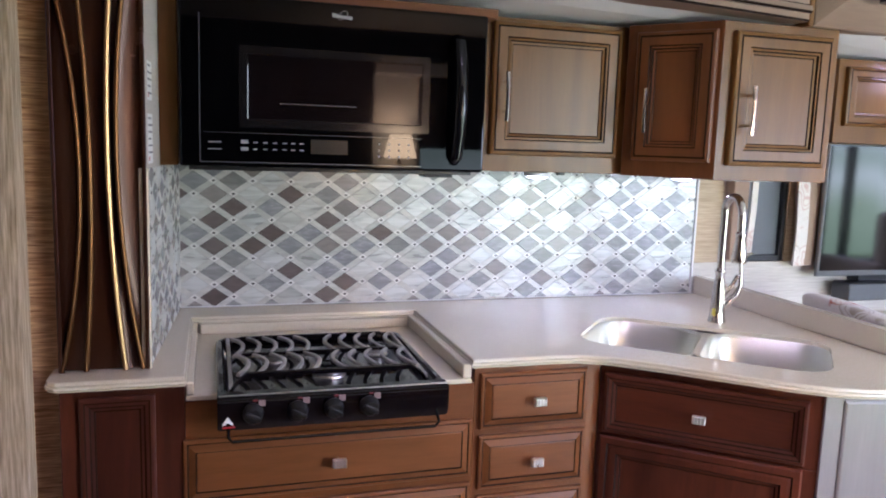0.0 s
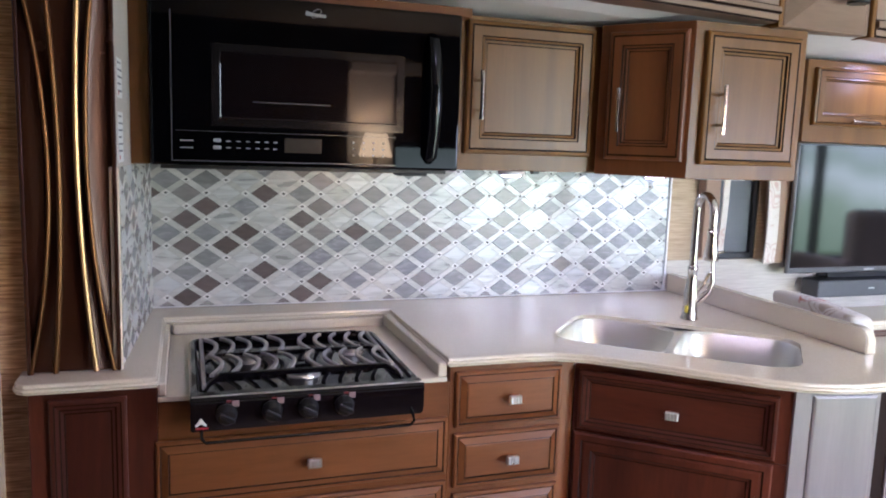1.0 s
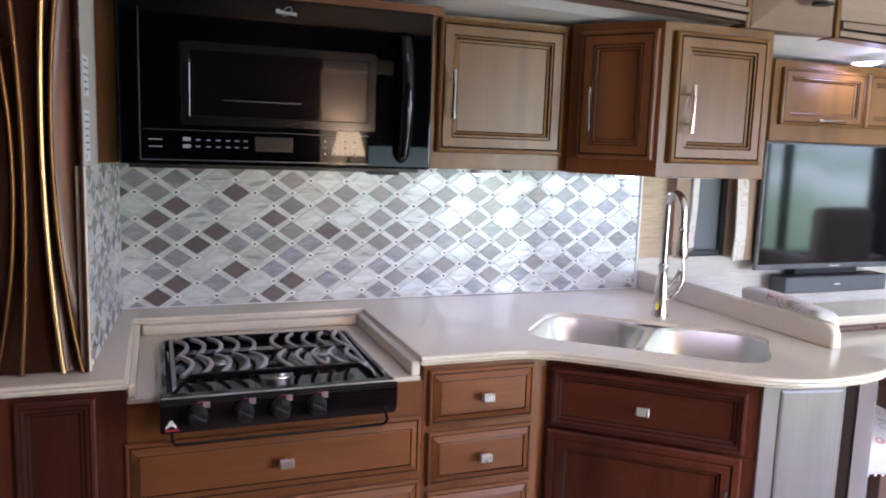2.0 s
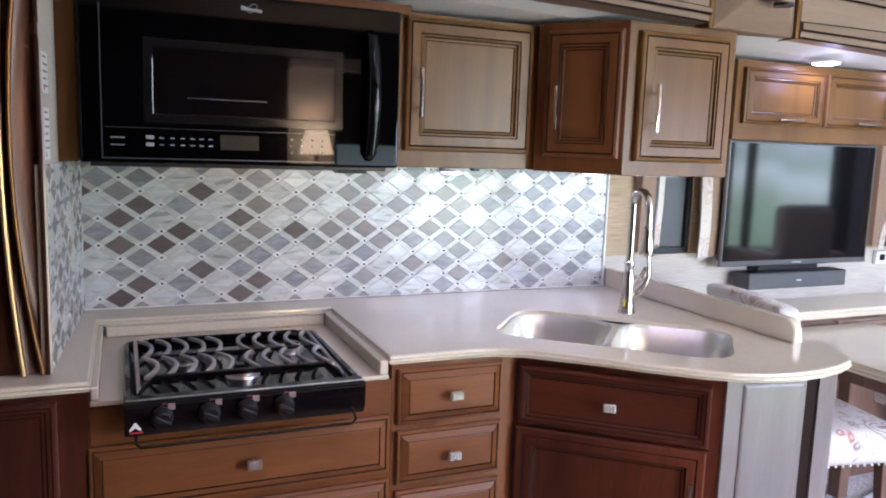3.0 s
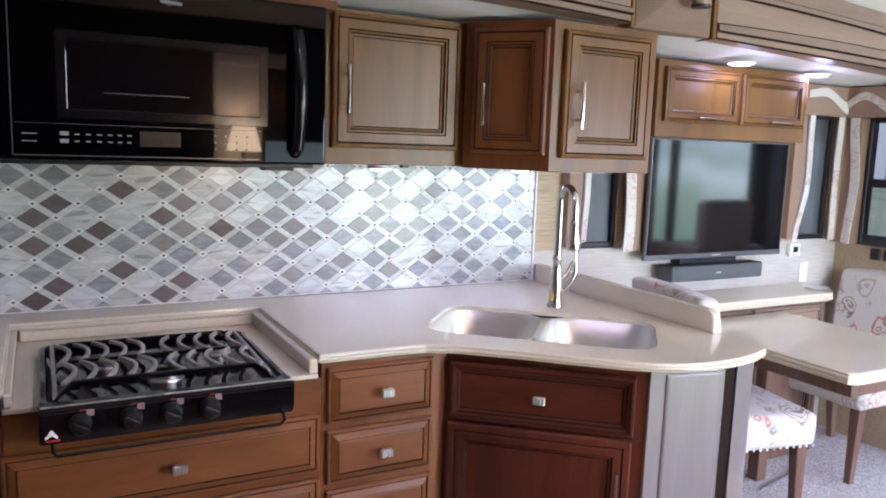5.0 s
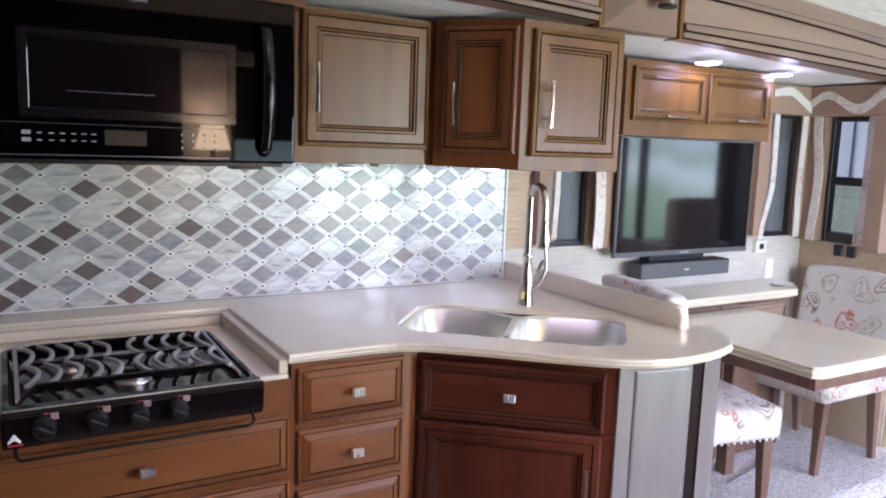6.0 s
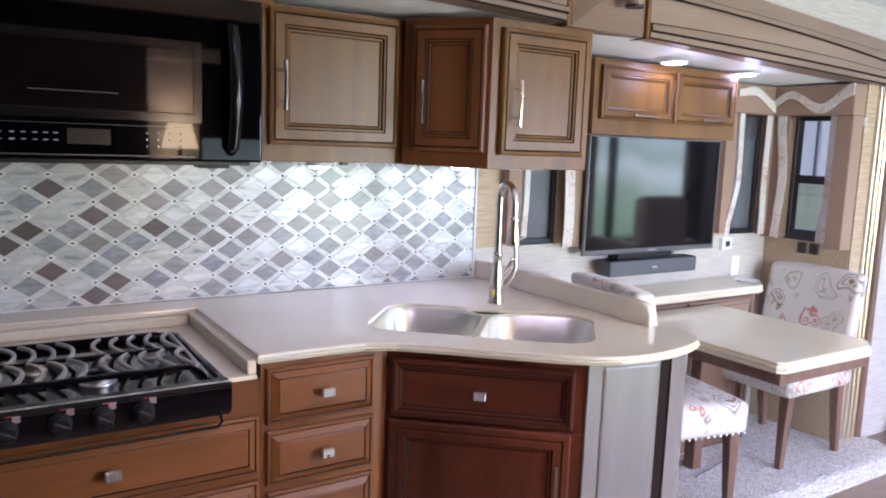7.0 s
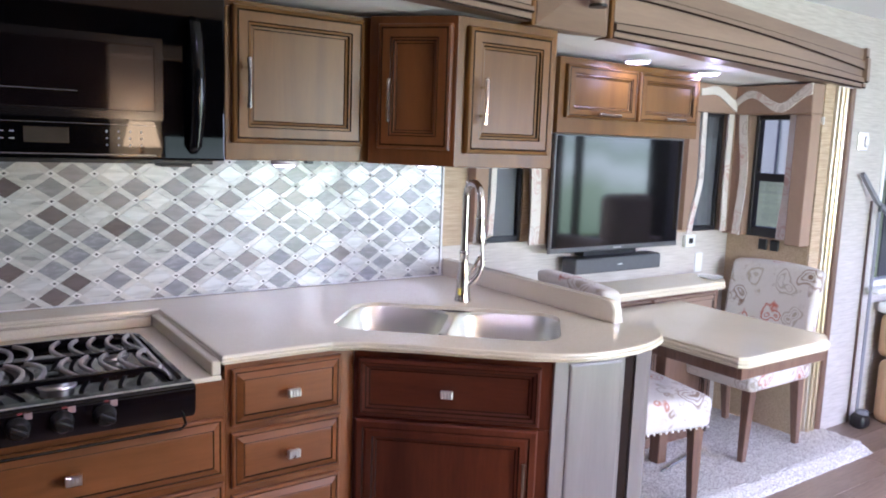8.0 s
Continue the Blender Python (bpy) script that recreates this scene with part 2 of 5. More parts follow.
def carpet():
    m, n, l, b = material("pale_shag_carpet", 0.95, 0, 0.1)
    v = coords(n, l)
    a, s = add(n, "TexNoise", Scale=140.0, Detail=3.0), add(n, "TexNoise", Scale=35.0, Detail=3.0)
    l.new(v, a.inputs["Vector"]), l.new(v, s.inputs["Vector"])
    c = ramp(n, l, a.outputs[0], [(0.32, (0.30, 0.27, 0.25)), (0.5, (0.58, 0.55, 0.52)), (0.65, (0.74, 0.71, 0.68))])
    c = mix(n, l, 0.35, c, ramp(n, l, s.outputs[0], [(0.35, (0.6, 0.58, 0.56)), (0.65, (1, 1, 1))]), "MULTIPLY")
    l.new(c, b.inputs["Base Color"])
    bump(n, l, b, a.outputs[0], 0.9, 0.006)
    return m


FABRIC = paisley("paisley_upholstery")
FABRIC_TRIM = paisley("faded_paisley_trim", 0.45)
CARPET = carpet()
SUEDE = plain("taupe_suede", (0.30, 0.195, 0.135), 0.75, vary=0.08, scale=60, relief=0.1)
LEG_WOOD = wood("dark_leg_wood", (0.11, 0.055, 0.035), (0.22, 0.13, 0.09), "z", 0.36)
SHADE_GREY = plain("grey_window_shade", (0.095, 0.10, 0.115), 0.7, vary=0.05)
SHADE_DARK = plain("dark_window_shade", (0.05, 0.05, 0.055), 0.7, vary=0.05)
FRAME_BLACK = plain("black_window_frame", (0.016, 0.016, 0.020), 0.35, vary=0.2)
PANE = glass("window_glass", (0.96, 0.97, 0.97))
TV_GREY = plain("grey_tv_bezel", (0.16, 0.16, 0.17), 0.3, 0.6)
SPEAKER = plain("grey_speaker_cloth", (0.085, 0.088, 0.095), 0.6, vary=0.1, scale=400, relief=0.2)
GOLD = metal("champagne_trim", (0.76, 0.64, 0.43), 0.28, (60, 60, 2))
STEEL_TRIM = metal("satin_trim", (0.56, 0.52, 0.47), 0.35, (60, 60, 2))
GRASS = plain("lawn", (0.28, 0.34, 0.14), 0.95, vary=0.35, scale=3.0, relief=0.3)
BEIGE_PLASTIC = plain("tan_plastic", (0.42, 0.26, 0.14), 0.55, vary=0.08)
STRAP = plain("grey_webbing", (0.20, 0.20, 0.22), 0.8)
LIGHT_DISC = glow("lit_led_lens", (1.0, 0.97, 0.95), 34.0)
WARM_SHADE = glow("warm_lampshade", (1.0, 0.74, 0.26), 42.0)
DRAPE = plain("dark_curtain_cloth", (0.17, 0.12, 0.10), 0.9, vary=0.15, scale=80)
LEATHER = plain("dark_brown_panel", (0.024, 0.013, 0.010), 0.5, vary=0.1)


def outdoors():
    """Hazy lawn and pale trees and sky beyond the aisle windows."""
    m, n, l, b = material("outdoor_distance", 1.0, 0, 0)
    v = coords(n, l)
    sep = n.new("ShaderNodeSeparateXYZ")
    l.new(v, sep.inputs[0])
    a = add(n, "TexNoise", Scale=0.35, Detail=4.0)
    l.new(v, a.inputs["Vector"])
    mr = n.new("ShaderNodeMath")
    mr.operation = "MULTIPLY_ADD"
    mr.inputs[1].default_value = 2.0
    l.new(a.outputs[0], mr.inputs[0]), l.new(sep.outputs[2], mr.inputs[2])
    sc = n.new("ShaderNodeMapRange")
    sc.inputs[1].default_value, sc.inputs[2].default_value = -0.3, 7.0
    l.new(mr.outputs[0], sc.inputs[0])
    c = ramp(n, l, sc.outputs[0], [(0.0, (0.16, 0.26, 0.11)), (0.20, (0.28, 0.40, 0.19)), (0.30, (0.54, 0.66, 0.42)), (0.36, (0.34, 0.46, 0.26)), (0.50, (0.58, 0.68, 0.52)), (0.65, (0.85, 0.90, 0.95)), (1.0, (0.9, 0.95, 1.0))])
    b.inputs["Base Color"].default_value = (0, 0, 0, 1)
    l.new(c, b.inputs["Emission Color"])
    b.inputs["Emission Strength"].default_value = 10.0
    return m


DISTANCE = outdoors()
PLANK = wood("grey_oak_plank", (0.17, 0.115, 0.085), (0.30, 0.215, 0.165), "x", 0.33)
ARMCHAIR = plain("tan_leather", (0.86, 0.68, 0.57), 0.5, vary=0.1)

# ---- building helpers ----


def thing(name, m, label, category, group="", kind=""):
    ob = new(name)
    ob.empty_display_size = 0.05
    ob.matrix_basis = m
    return tagged(ob, label, category, group, kind)


def part(name, bm, mats, parent=None, label="", smooth=False):
    """Links a bmesh as one mesh object under a thing or a part."""
    me = bpy.data.meshes.new(name)
    bmesh.ops.recalc_face_normals(bm, faces=bm.faces)
    bm.to_mesh(me)
    bm.free()
    for mat in mats if isinstance(mats, (list, tuple)) else [mats]:
        me.materials.append(mat)
    if smooth:
        me.shade_smooth()
        me.set_sharp_from_angle(angle=radians(40))
    ob = new(name, me)
    ob.parent = parent
    return tagged(ob, label)


def box(bm, x0, x1, y0, y1, z0, z1, bevel=0.0, steps=1, mat=0):
    made = bmesh.ops.create_cube(bm, size=1.0, matrix=Matrix.LocRotScale(((x0 + x1) / 2, (y0 + y1) / 2, (z0 + z1) / 2), None, (x1 - x0, y1 - y0, z1 - z0)))
    faces = list({f for v in made["verts"] for f in v.link_faces})
    for f in faces:
        f.material_index = mat
    if bevel:
        edges = list({e for v in made["verts"] for e in v.link_edges})
        bmesh.ops.bevel(bm, geom=edges, offset=bevel, segments=steps, affect="EDGES", profile=0.5)
    return bm


def block(x0, x1, y0, y1, z0, z1, bevel=0.002, steps=1):
    return box(bmesh.new(), x0, x1, y0, y1, z0, z1, bevel, steps)


def slab(name, label, mat, *bounds, category="", bevel=0.0):
    """A piece of the setting."""
    ob = part(name, block(*bounds, bevel), mat)
    return tagged(ob, label, category or name.split("_")[0], kind="structure")


def rings(bm, w, h, profile, x0=0.0, z0=0.0, y0=0.0):
    """Mitred moulding facing -y: rectangles at (inset, proud, material of the band that follows), filled in the middle."""
    last = None
    for inset, proud, mat in profile:
        c = [bm.verts.new((x0 + x, y0 - proud, z0 + z)) for x, z in ((inset, inset), (w - inset, inset), (w - inset, h - inset), (inset, h - inset))]
        if last:
            for i in range(4):
                f = bm.faces.new((last[0][i], last[0][(i + 1) % 4], c[(i + 1) % 4], c[i]))
                f.material_index = last[1]
        last = (c, mat)
    f = bm.faces.new(last[0])
    f.material_index = last[1]
    return bm


def tube(bm, pts, radius, n=10, closed=False, cap=True):
    """A round bar along points; radius: one number or one for each point."""
    pts = [Vector(p) for p in pts]
    rad = radius if isinstance(radius, (list, tuple)) else [radius] * len(pts)
    loops, up = [], None
    for i, p in enumerate(pts):
        a = pts[(i - 1) % len(pts)] if closed or i else p
        b = pts[(i + 1) % len(pts)] if closed or i < len(pts) - 1 else p
        d = (b - a).normalized()
        if up is None:
            up = d.orthogonal().normalized()
        up = (up - d * up.dot(d)).normalized()
        side = d.cross(up)
        loops.append([bm.verts.new(p + (up * math.cos(2 * math.pi * k / n) + side * math.sin(2 * math.pi * k / n)) * rad[i]) for k in range(n)])
    for i in range(len(loops) if closed else len(loops) - 1):
        a, b = loops[i], loops[(i + 1) % len(loops)]
        for k in range(n):
            bm.faces.new((a[k], a[(k + 1) % n], b[(k + 1) % n], b[k]))
    if cap and not closed:
        bm.faces.new(loops[0]), bm.faces.new(loops[-1])
    return bm


def lathe(bm, profile, n=24, at=(0, 0, 0)):
    """A turned solid round z: (radius, height) pairs."""
    loops = [[bm.verts.new((at[0] + r * math.cos(2 * math.pi * k / n), at[1] + r * math.sin(2 * math.pi * k / n), at[2] + z)) for k in range(n)] for r, z in profile]
    for a, b in zip(loops, loops[1:]):
        for k in range(n):
            bm.faces.new((a[k], a[(k + 1) % n], b[(k + 1) % n], b[k]))
    bm.faces.new(loops[0]), bm.faces.new(loops[-1])
    return bm


def offset_loop(pts, d):
    """The closed loop moved outwards (counter-clockwise loops grow) by d."""
    out = []
    for i, p in enumerate(pts):
        a, b = Vector(pts[i - 1]), Vector(pts[(i + 1) % len(pts)])
        p = Vector(p)
        n1, n2 = (p - a).normalized(), (b - p).normalized()
        n1, n2 = Vector((n1.y, -n1.x)), Vector((n2.y, -n2.x))
        n = (n1 + n2).normalized()
        out.append(p + n * (d / max(0.5, n.dot(n1))))
    return out


def round_rect(x0, x1, y0, y1, r, n=6):
    pts = []
    for cx, cy, a0 in ((x1 - r, y0 + r, -90), (x1 - r, y1 - r, 0), (x0 + r, y1 - r, 90), (x0 + r, y0 + r, 180)):
        pts += [(cx + r * math.cos(radians(a0 + 90 * k / n)), cy + r * math.sin(radians(a0 + 90 * k / n))) for k in range(n + 1)]
    return pts


def sweep_edge(bm, outline, profile):
    """Faces along a closed outline: profile of (offset outwards, height)."""
    loops = [[bm.verts.new((p[0], p[1], z)) for p in offset_loop(outline, d)] for d, z in profile]
    for a, b in zip(loops, loops[1:]):
        for i in range(len(a)):
            j = (i + 1) % len(a)
            bm.faces.new((a[i], a[j], b[j], b[i]))
    return loops


# ---- the setting: main cabin, and the slide-out that holds galley and dinette ----
BACK, CEIL = 2.40, 2.10
slab("floor", "grey-brown wood plank floor of the cabin", plain("wood_floor", (0.20, 0.14, 0.105), 0.35, vary=0.25, scale=8), -3.0, 7.6, -0.8, 3.0, -0.06, 0.0)
slab("ceiling", "white vinyl cabin ceiling", CEILING, -3.0, 7.6, -0.9, 2.09, CEIL, CEIL + 0.05)
slab("wall_slide_back", "cream wallpapered back wall of the slide-out", PAPER_CREAM, 1.70, 3.60, BACK, BACK + 0.05, 0.0, 1.02)
slab("wall_galley_back", "plain wall behind the galley", PAPER_CREAM, -0.5, 1.70, BACK + 0.012, BACK + 0.06, 0.0, 1.9)
slab("wall_over_slide", "cream textured wallpaper above the slide-out opening", PAPER_CREAM, -0.36, 7.6, 1.955, 2.0, 1.86, CEIL)
slab("wall_front", "cream wall panel beside the slide-out post", PAPER_CREAM, 3.757, 4.10, 1.955, 2.0, 0.0, 1.86)
slab("wall_left", "golden brown woven wallpaper wall beside the galley", PAPER_LIGHT, -3.0, -0.372, 1.62, 1.70, 0.0, CEIL)
slab("wall_left_return", "brown grasscloth strip beside the counter end", PAPER_BROWN, -0.60, -0.338, 1.80, 1.84, 0.0, CEIL)

# slide-out ceiling: two flat parts joined by a gentle ramp
bm = bmesh.new()
rows = []
for x, zf, zb in ((-0.5, 1.868, 1.793), (0.65, 1.836, 1.793), (1.55, 1.803, 1.793), (1.95, 1.793, 1.757), (2.44, 1.785, 1.757), (2.89, 1.776, 1.757), (3.35, 1.766, 1.757), (3.85, 1.757, 1.757)):
    y = 1.855 + (x - 1.62) * 0.0455
    rows.append([bm.verts.new(p) for p in ((x, y, zf), (x, y + 0.14, (zf + zb) / 2), (x, 2.42, zb), (x, 2.42, 1.90), (x, y, 1.90))])
for a, b in zip(rows, rows[1:]):
    for k in range(5):
        bm.faces.new((a[k], a[(k + 1) % 5], b[(k + 1) % 5], b[k]))
bm.faces.new(rows[0]), bm.faces.new(rows[-1])
tagged(part("ceiling_slide", bm, CEILING), "white ceiling of the slide-out with recessed lights", "ceiling", kind="structure")

# ---- cabinet parts ----
DOOR_PROFILE = [(0.0, 0.0, 0), (0.0, 0.013, 0), (0.004, 0.018, 0), (0.012, 0.020, 1), (0.0145, 0.0185, 1), (0.017, 0.020, 0), (0.043, 0.020, 1), (0.046, 0.017, 0),
                (0.052, 0.018, 1), (0.055, 0.012, 0), (0.061, 0.010, 1), (0.0635, 0.0075, 0)]
DRAWER_PROFILE = [(0.0, 0.0, 0), (0.0, 0.010, 0), (0.004, 0.013, 0), (0.008, 0.013, 1), (0.011, 0.011, 0), (0.026, 0.019, 1), (0.0285, 0.0165, 0), (0.031, 0.0175, 0)]
SINK_PROFILE = [(0.0, 0.0, 0), (0.0, 0.014, 0), (0.004, 0.019, 0), (0.010, 0.020, 1), (0.0125, 0.018, 0), (0.020, 0.016, 1), (0.023, 0.012, 0), (0.029, 0.010, 1), (0.032, 0.0085, 0)]

SINK_DOOR_PROFILE = [(0.0, 0.0, 0), (0.0, 0.014, 0), (0.004, 0.019, 0), (0.019, 0.020, 1), (0.0225, 0.0165, 0), (0.029, 0.0185, 0), (0.044, 0.018, 1), (0.048, 0.012, 0), (0.054, 0.011, 1), (0.057, 0.0085, 0)]


def bar_handle(parent, x, z, length, upright=True, y=-0.02):
    """Slim flared bar pull on two posts."""
    bm = bmesh.new()
    n, half = 9, length / 2
    pts, rad = [], []
    for i in range(n):
        s = -1 + 2 * i / (n - 1)
        off = y - 0.028 - 0.004 * (1 - s * s)
        pts.append((x, off, z + s * half) if upright else (x + s * half, off, z))
        rad.append(0.0045 + 0.002 * s * s)
    tube(bm, pts, rad, 8)
    for s in (-0.62, 0.62):
        p = (x, y, z + s * half) if upright else (x + s * half, y, z)
        q = (p[0], y - 0.028, p[2])
        tube(bm, [p, q], 0.004, 8)
    return part("handle", bm, NICKEL, parent, "brushed nickel bar handle", True)


def knob(parent, x, z, y):
    """Square fluted knob on a short stem."""
    bm = bmesh.new()
    tube(bm, [(x, y, z), (x, y - 0.014, z)], 0.0055, 8)
    box(bm, x - 0.016, x + 0.016, y - 0.026, y - 0.014, z - 0.0105, z + 0.0105, 0.002)
    for i in range(4):
        box(bm, x - 0.0148 + i * 0.008, x - 0.0095 + i * 0.008, y - 0.029, y - 0.0255, z - 0.009, z + 0.009, 0.001)
    return part("knob", bm, CHROME, parent, "fluted chrome knob")


def door(parent, x0, x1, z0, z1, profile=DOOR_PROFILE, mat=None, name="door", label="", y=0.0):
    ob = part(name, rings(bmesh.new(), x1 - x0, z1 - z0, profile, x0, z0, y), [mat or SHEEN_WOOD_V, GLAZE_AND_SHADE], parent, label)
    return ob


def carcass(parent, w, depth, z0, z1, mat=None):
    return part("body", block(0, w, 0.0, depth, z0, z1, 0.0015), mat or SHEEN_WOOD_V, parent)


# base units
base = thing("base_cabinet", pose(-0.325, 1.70, 0), "maple base cabinet under the counter end, coloured dark for shade", "cabinet")
carcass(base, 0.250, 0.66, 0.0, 0.884, SHADED_V)
door(base, 0.038, 0.189, 0.12, 0.868, [(i, p * 0.6, k) for i, p, k in SINK_PROFILE], SHADED_V, label="narrow framed end panel", name="panel")

range_base = thing("base_cabinet", pose(-0.075, 1.705, 0), "stained maple base cabinet with wide drawers below the cooktop", "cabinet")
carcass(range_base, 0.675, 0.60, 0.0, 0.8455, WOOD_H)
for z0, z1 in ((0.610, 0.757), (0.43, 0.592), (0.10, 0.412)):
    d = door(range_base, -0.005, 0.669, z0, z1, DRAWER_PROFILE, WOOD_H, "drawer")
    knob(d, 0.338, (z0 + z1) / 2 + 0.002, -0.0175)

bank = thing("drawer_cabinet", pose(0.60, 1.705, 0), "stained maple drawer bank with four small drawers", "cabinet")
carcass(bank, 0.345, 0.60, 0.0, 0.884, WOOD_CORNER)
for z0, z1 in ((0.727, 0.869), (0.570, 0.710), (0.410, 0.553), (0.10, 0.393)):
    d = door(bank, 0.014, 0.303, z0, z1, DRAWER_PROFILE, WOOD_H, "drawer")
    knob(d, 0.162, (z0 + z1) / 2, -0.0175)

sink_unit = thing("sink_cabinet", pose(0.945, 1.703, 0, 0, 0, -40.6), "maple sink cabinet set at an angle, coloured dark for shade", "cabinet")
carcass(sink_unit, 0.525, 0.40, 0.0, 0.690, SHADED_V)
part("face_frame", block(0.0, 0.525, 0.0, 0.018, 0.6905, 0.884, 0.0015), SHADED_V, sink_unit)
d = door(sink_unit, 0.014, 0.490, 0.702, 0.858, SINK_PROFILE, SHADED_H, "drawer", "false drawer front")
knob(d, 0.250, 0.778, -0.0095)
d = door(sink_unit, 0.010, 0.488, 0.12, 0.692, SINK_DOOR_PROFILE, SHADED_V, label="framed sink cabinet door")
bar_handle(d, 0.455, 0.548, 0.14)

# peninsula end: glare-coloured wood panel, a shade-dark slot, and a rounded corner post
end = thing("peninsula_panel", pose(1.338, 1.359, 0, 0, 0, -10.7), "maple end panel of the peninsula, pale glare in its colour", "cabinet panel")
part("panel", block(0.0, 0.222, 0.0, 0.018, 0.0, 0.883, 0.002), GLARE_WOOD, end)
part("inset", rings(bmesh.new(), 0.165, 0.745, [(0, 0, 0), (0, 0.003, 0), (0.006, 0.005, 0), (0.012, 0.005, 0)], 0.046, 0.12, 0.0), [GLARE_WOOD], end)
# a dark block fills the gap in place of its shade
part("slot", block(0.2225, 0.256, 0.004, 0.040, 0.0, 0.883, 0.001), GLAZE_AND_SHADE, end, "slot filled dark for its shade")
bm = bmesh.new()
path = [(0.257, -0.001), (0.290, 0.006), (0.318, 0.018), (0.340, 0.038), (0.354, 0.065), (0.360, 0.10), (0.362, 0.30)]
inner = [(0.345, 0.30), (0.257, 0.03)]
loop = path + inner
lo, hi = [bm.verts.new((x, y, 0)) for x, y in loop], [bm.verts.new((x, y, 0.883)) for x, y in loop]
bm.faces.new(lo), bm.faces.new(hi)
for i in range(len(loop)):
    k = (i + 1) % len(loop)
    bm.faces.new((lo[i], lo[k], hi[k], hi[i]))
part("post", bm, GLARE_WOOD, end, smooth=True)
part("dinette_side", block(1.655, 1.70, 1.70, 2.38, 0.0, 0.883, 0.002), GLARE_WOOD, end).matrix_parent_inverse = end.matrix_basis.inverted()

# wall units
wall_unit = thing("wall_cabinet", pose(0.735, 2.09, 0), "stained maple wall cabinet with one framed door", "cabinet", "wall cabinets")
carcass(wall_unit, 0.455, 0.31, 1.352, 1.790)
d = door(wall_unit, 0.016, 0.425, 1.400, 1.777)
bar_handle(d, 0.052, 1.565, 0.135)

corner = thing("wall_cabinet", pose(1.172, 2.062, 0, 0, 0, -50), "dark narrow corner wall cabinet with a framed door", "cabinet", "wall cabinets")
carcass(corner, 0.276, 0.20, 1.350, 1.791, WOOD_CORNER)
d = door(corner, 0.032, 0.262, 1.396, 1.767, [(i * 0.93, p, k) for i, p, k in DOOR_PROFILE], WOOD_CORNER)
bar_handle(d, 0.078, 1.540, 0.125)

right_unit = thing("wall_cabinet", pose(1.350, 1.852, 0), "maple wall cabinet with a door shining in daylight", "cabinet", "wall cabinets")
carcass(right_unit, 0.392, 0.546, 1.348, 1.791)
d = door(right_unit, 0.031, 0.362, 1.391, 1.764)
bar_handle(d, 0.076, 1.545, 0.135)

over_tv = thing("wall_cabinet", pose(2.005, 2.115, 0), "long maple cabinet above the television, two doors", "cabinet", "wall cabinets")
carcass(over_tv, 0.825, 0.283, 1.474, 1.755)
for x0, x1 in ((0.030, 0.415), (0.430, 0.800)):
    d = door(over_tv, x0, x1, 1.532, 1.728, [(i * 0.72, p * 0.9, k) for i, p, k in DOOR_PROFILE])
    bar_handle(d, (x0 + x1) / 2 + 0.01, 1.548, 0.12, False, -0.018)

hood = thing("wall_cabinet", pose(-0.15, 2.0, 0), "stained maple cabinet framing the microwave", "cabinet", "wall cabinets")
part("rail", block(0.0, 0.885, 0.0, 0.39, 1.766, 1.792, 0.002), WOOD_H, hood)
part("side_panel", block(0.0, 0.058, 0.0, 0.39, 1.352, 1.766, 0.002), SHEEN_WOOD_V, hood)

# ---- worktop with the recess for the cooktop and two sink cut-outs ----
TOP = 0.906
curve = [(0.80, 1.696), (0.875, 1.690), (0.944, 1.657), (1.057, 1.563), (1.162, 1.464), (1.267, 1.372), (1.33, 1.330), (1.395, 1.303), (1.45, 1.291), (1.505, 1.287), (1.58, 1.291), (1.653, 1.306), (1.715, 1.330), (1.752, 1.362), (1.757, 1.405), (1.742, 1.47)]
outline = [(-0.352, 2.395), (-0.352, 1.722), (-0.346, 1.702), (-0.330, 1.690), (-0.074, 1.688), (-0.074, 2.265), (0.592, 2.265), (0.592, 1.696), (0.70, 1.696), *curve, (1.737, 2.395)]
SINK = pose(0, 0, 0, 0, 0, -42)
BOWLS = [round_rect(-0.535, -0.236, 1.992, 2.350, 0.085), round_rect(-0.212, 0.100, 1.992, 2.350, 0.085)]
holes = [[(SINK @ Vector((u, v, 0))).xy for u, v in round_rect(-0.538, 0.103, 1.988, 2.353, 0.088)]]

worktop = thing("worktop", pose(0, 0, 0), "beige speckled solid-surface worktop with a rounded peninsula", "worktop")
bm = bmesh.new()
loops = sweep_edge(bm, outline, [(-0.004, TOP), (0.0, TOP - 0.002), (0.001, TOP - 0.007), (-0.003, TOP - 0.0085), (0.003, TOP - 0.0105), (0.0045, TOP - 0.0145), (0.001, TOP - 0.0172), (-0.002, TOP - 0.0185), (0.001, TOP - 0.0202), (0.0, TOP - 0.022), (-0.03, TOP - 0.022)])
edges = [bm.edges.get((loops[0][i], loops[0][(i + 1) % len(outline)])) for i in range(len(outline))]
for hole in holes:
    vs = [bm.verts.new((p[0], p[1], TOP)) for p in hole]
    low = [bm.verts.new((p[0], p[1], TOP - 0.012)) for p in hole]
    for i in range(len(vs)):
        j = (i + 1) % len(vs)
        edges.append(bm.edges.new((vs[i], vs[j])))
        bm.faces.new((vs[i], vs[j], low[j], low[i]))
bmesh.ops.triangle_fill(bm, use_beauty=True, use_dissolve=False, edges=edges, normal=(0, 0, 1))
part("top", bm, COUNTER, worktop)
part("recess", block(-0.0735, 0.5915, 1.700, 2.27, 0.846, 0.858, 0.002), COUNTER, worktop, "sunken bed for the cooktop")
part("recess_rail", block(0.568, 0.5905, 1.702, 2.255, 0.8585, 0.894, 0.003), COUNTER, worktop)
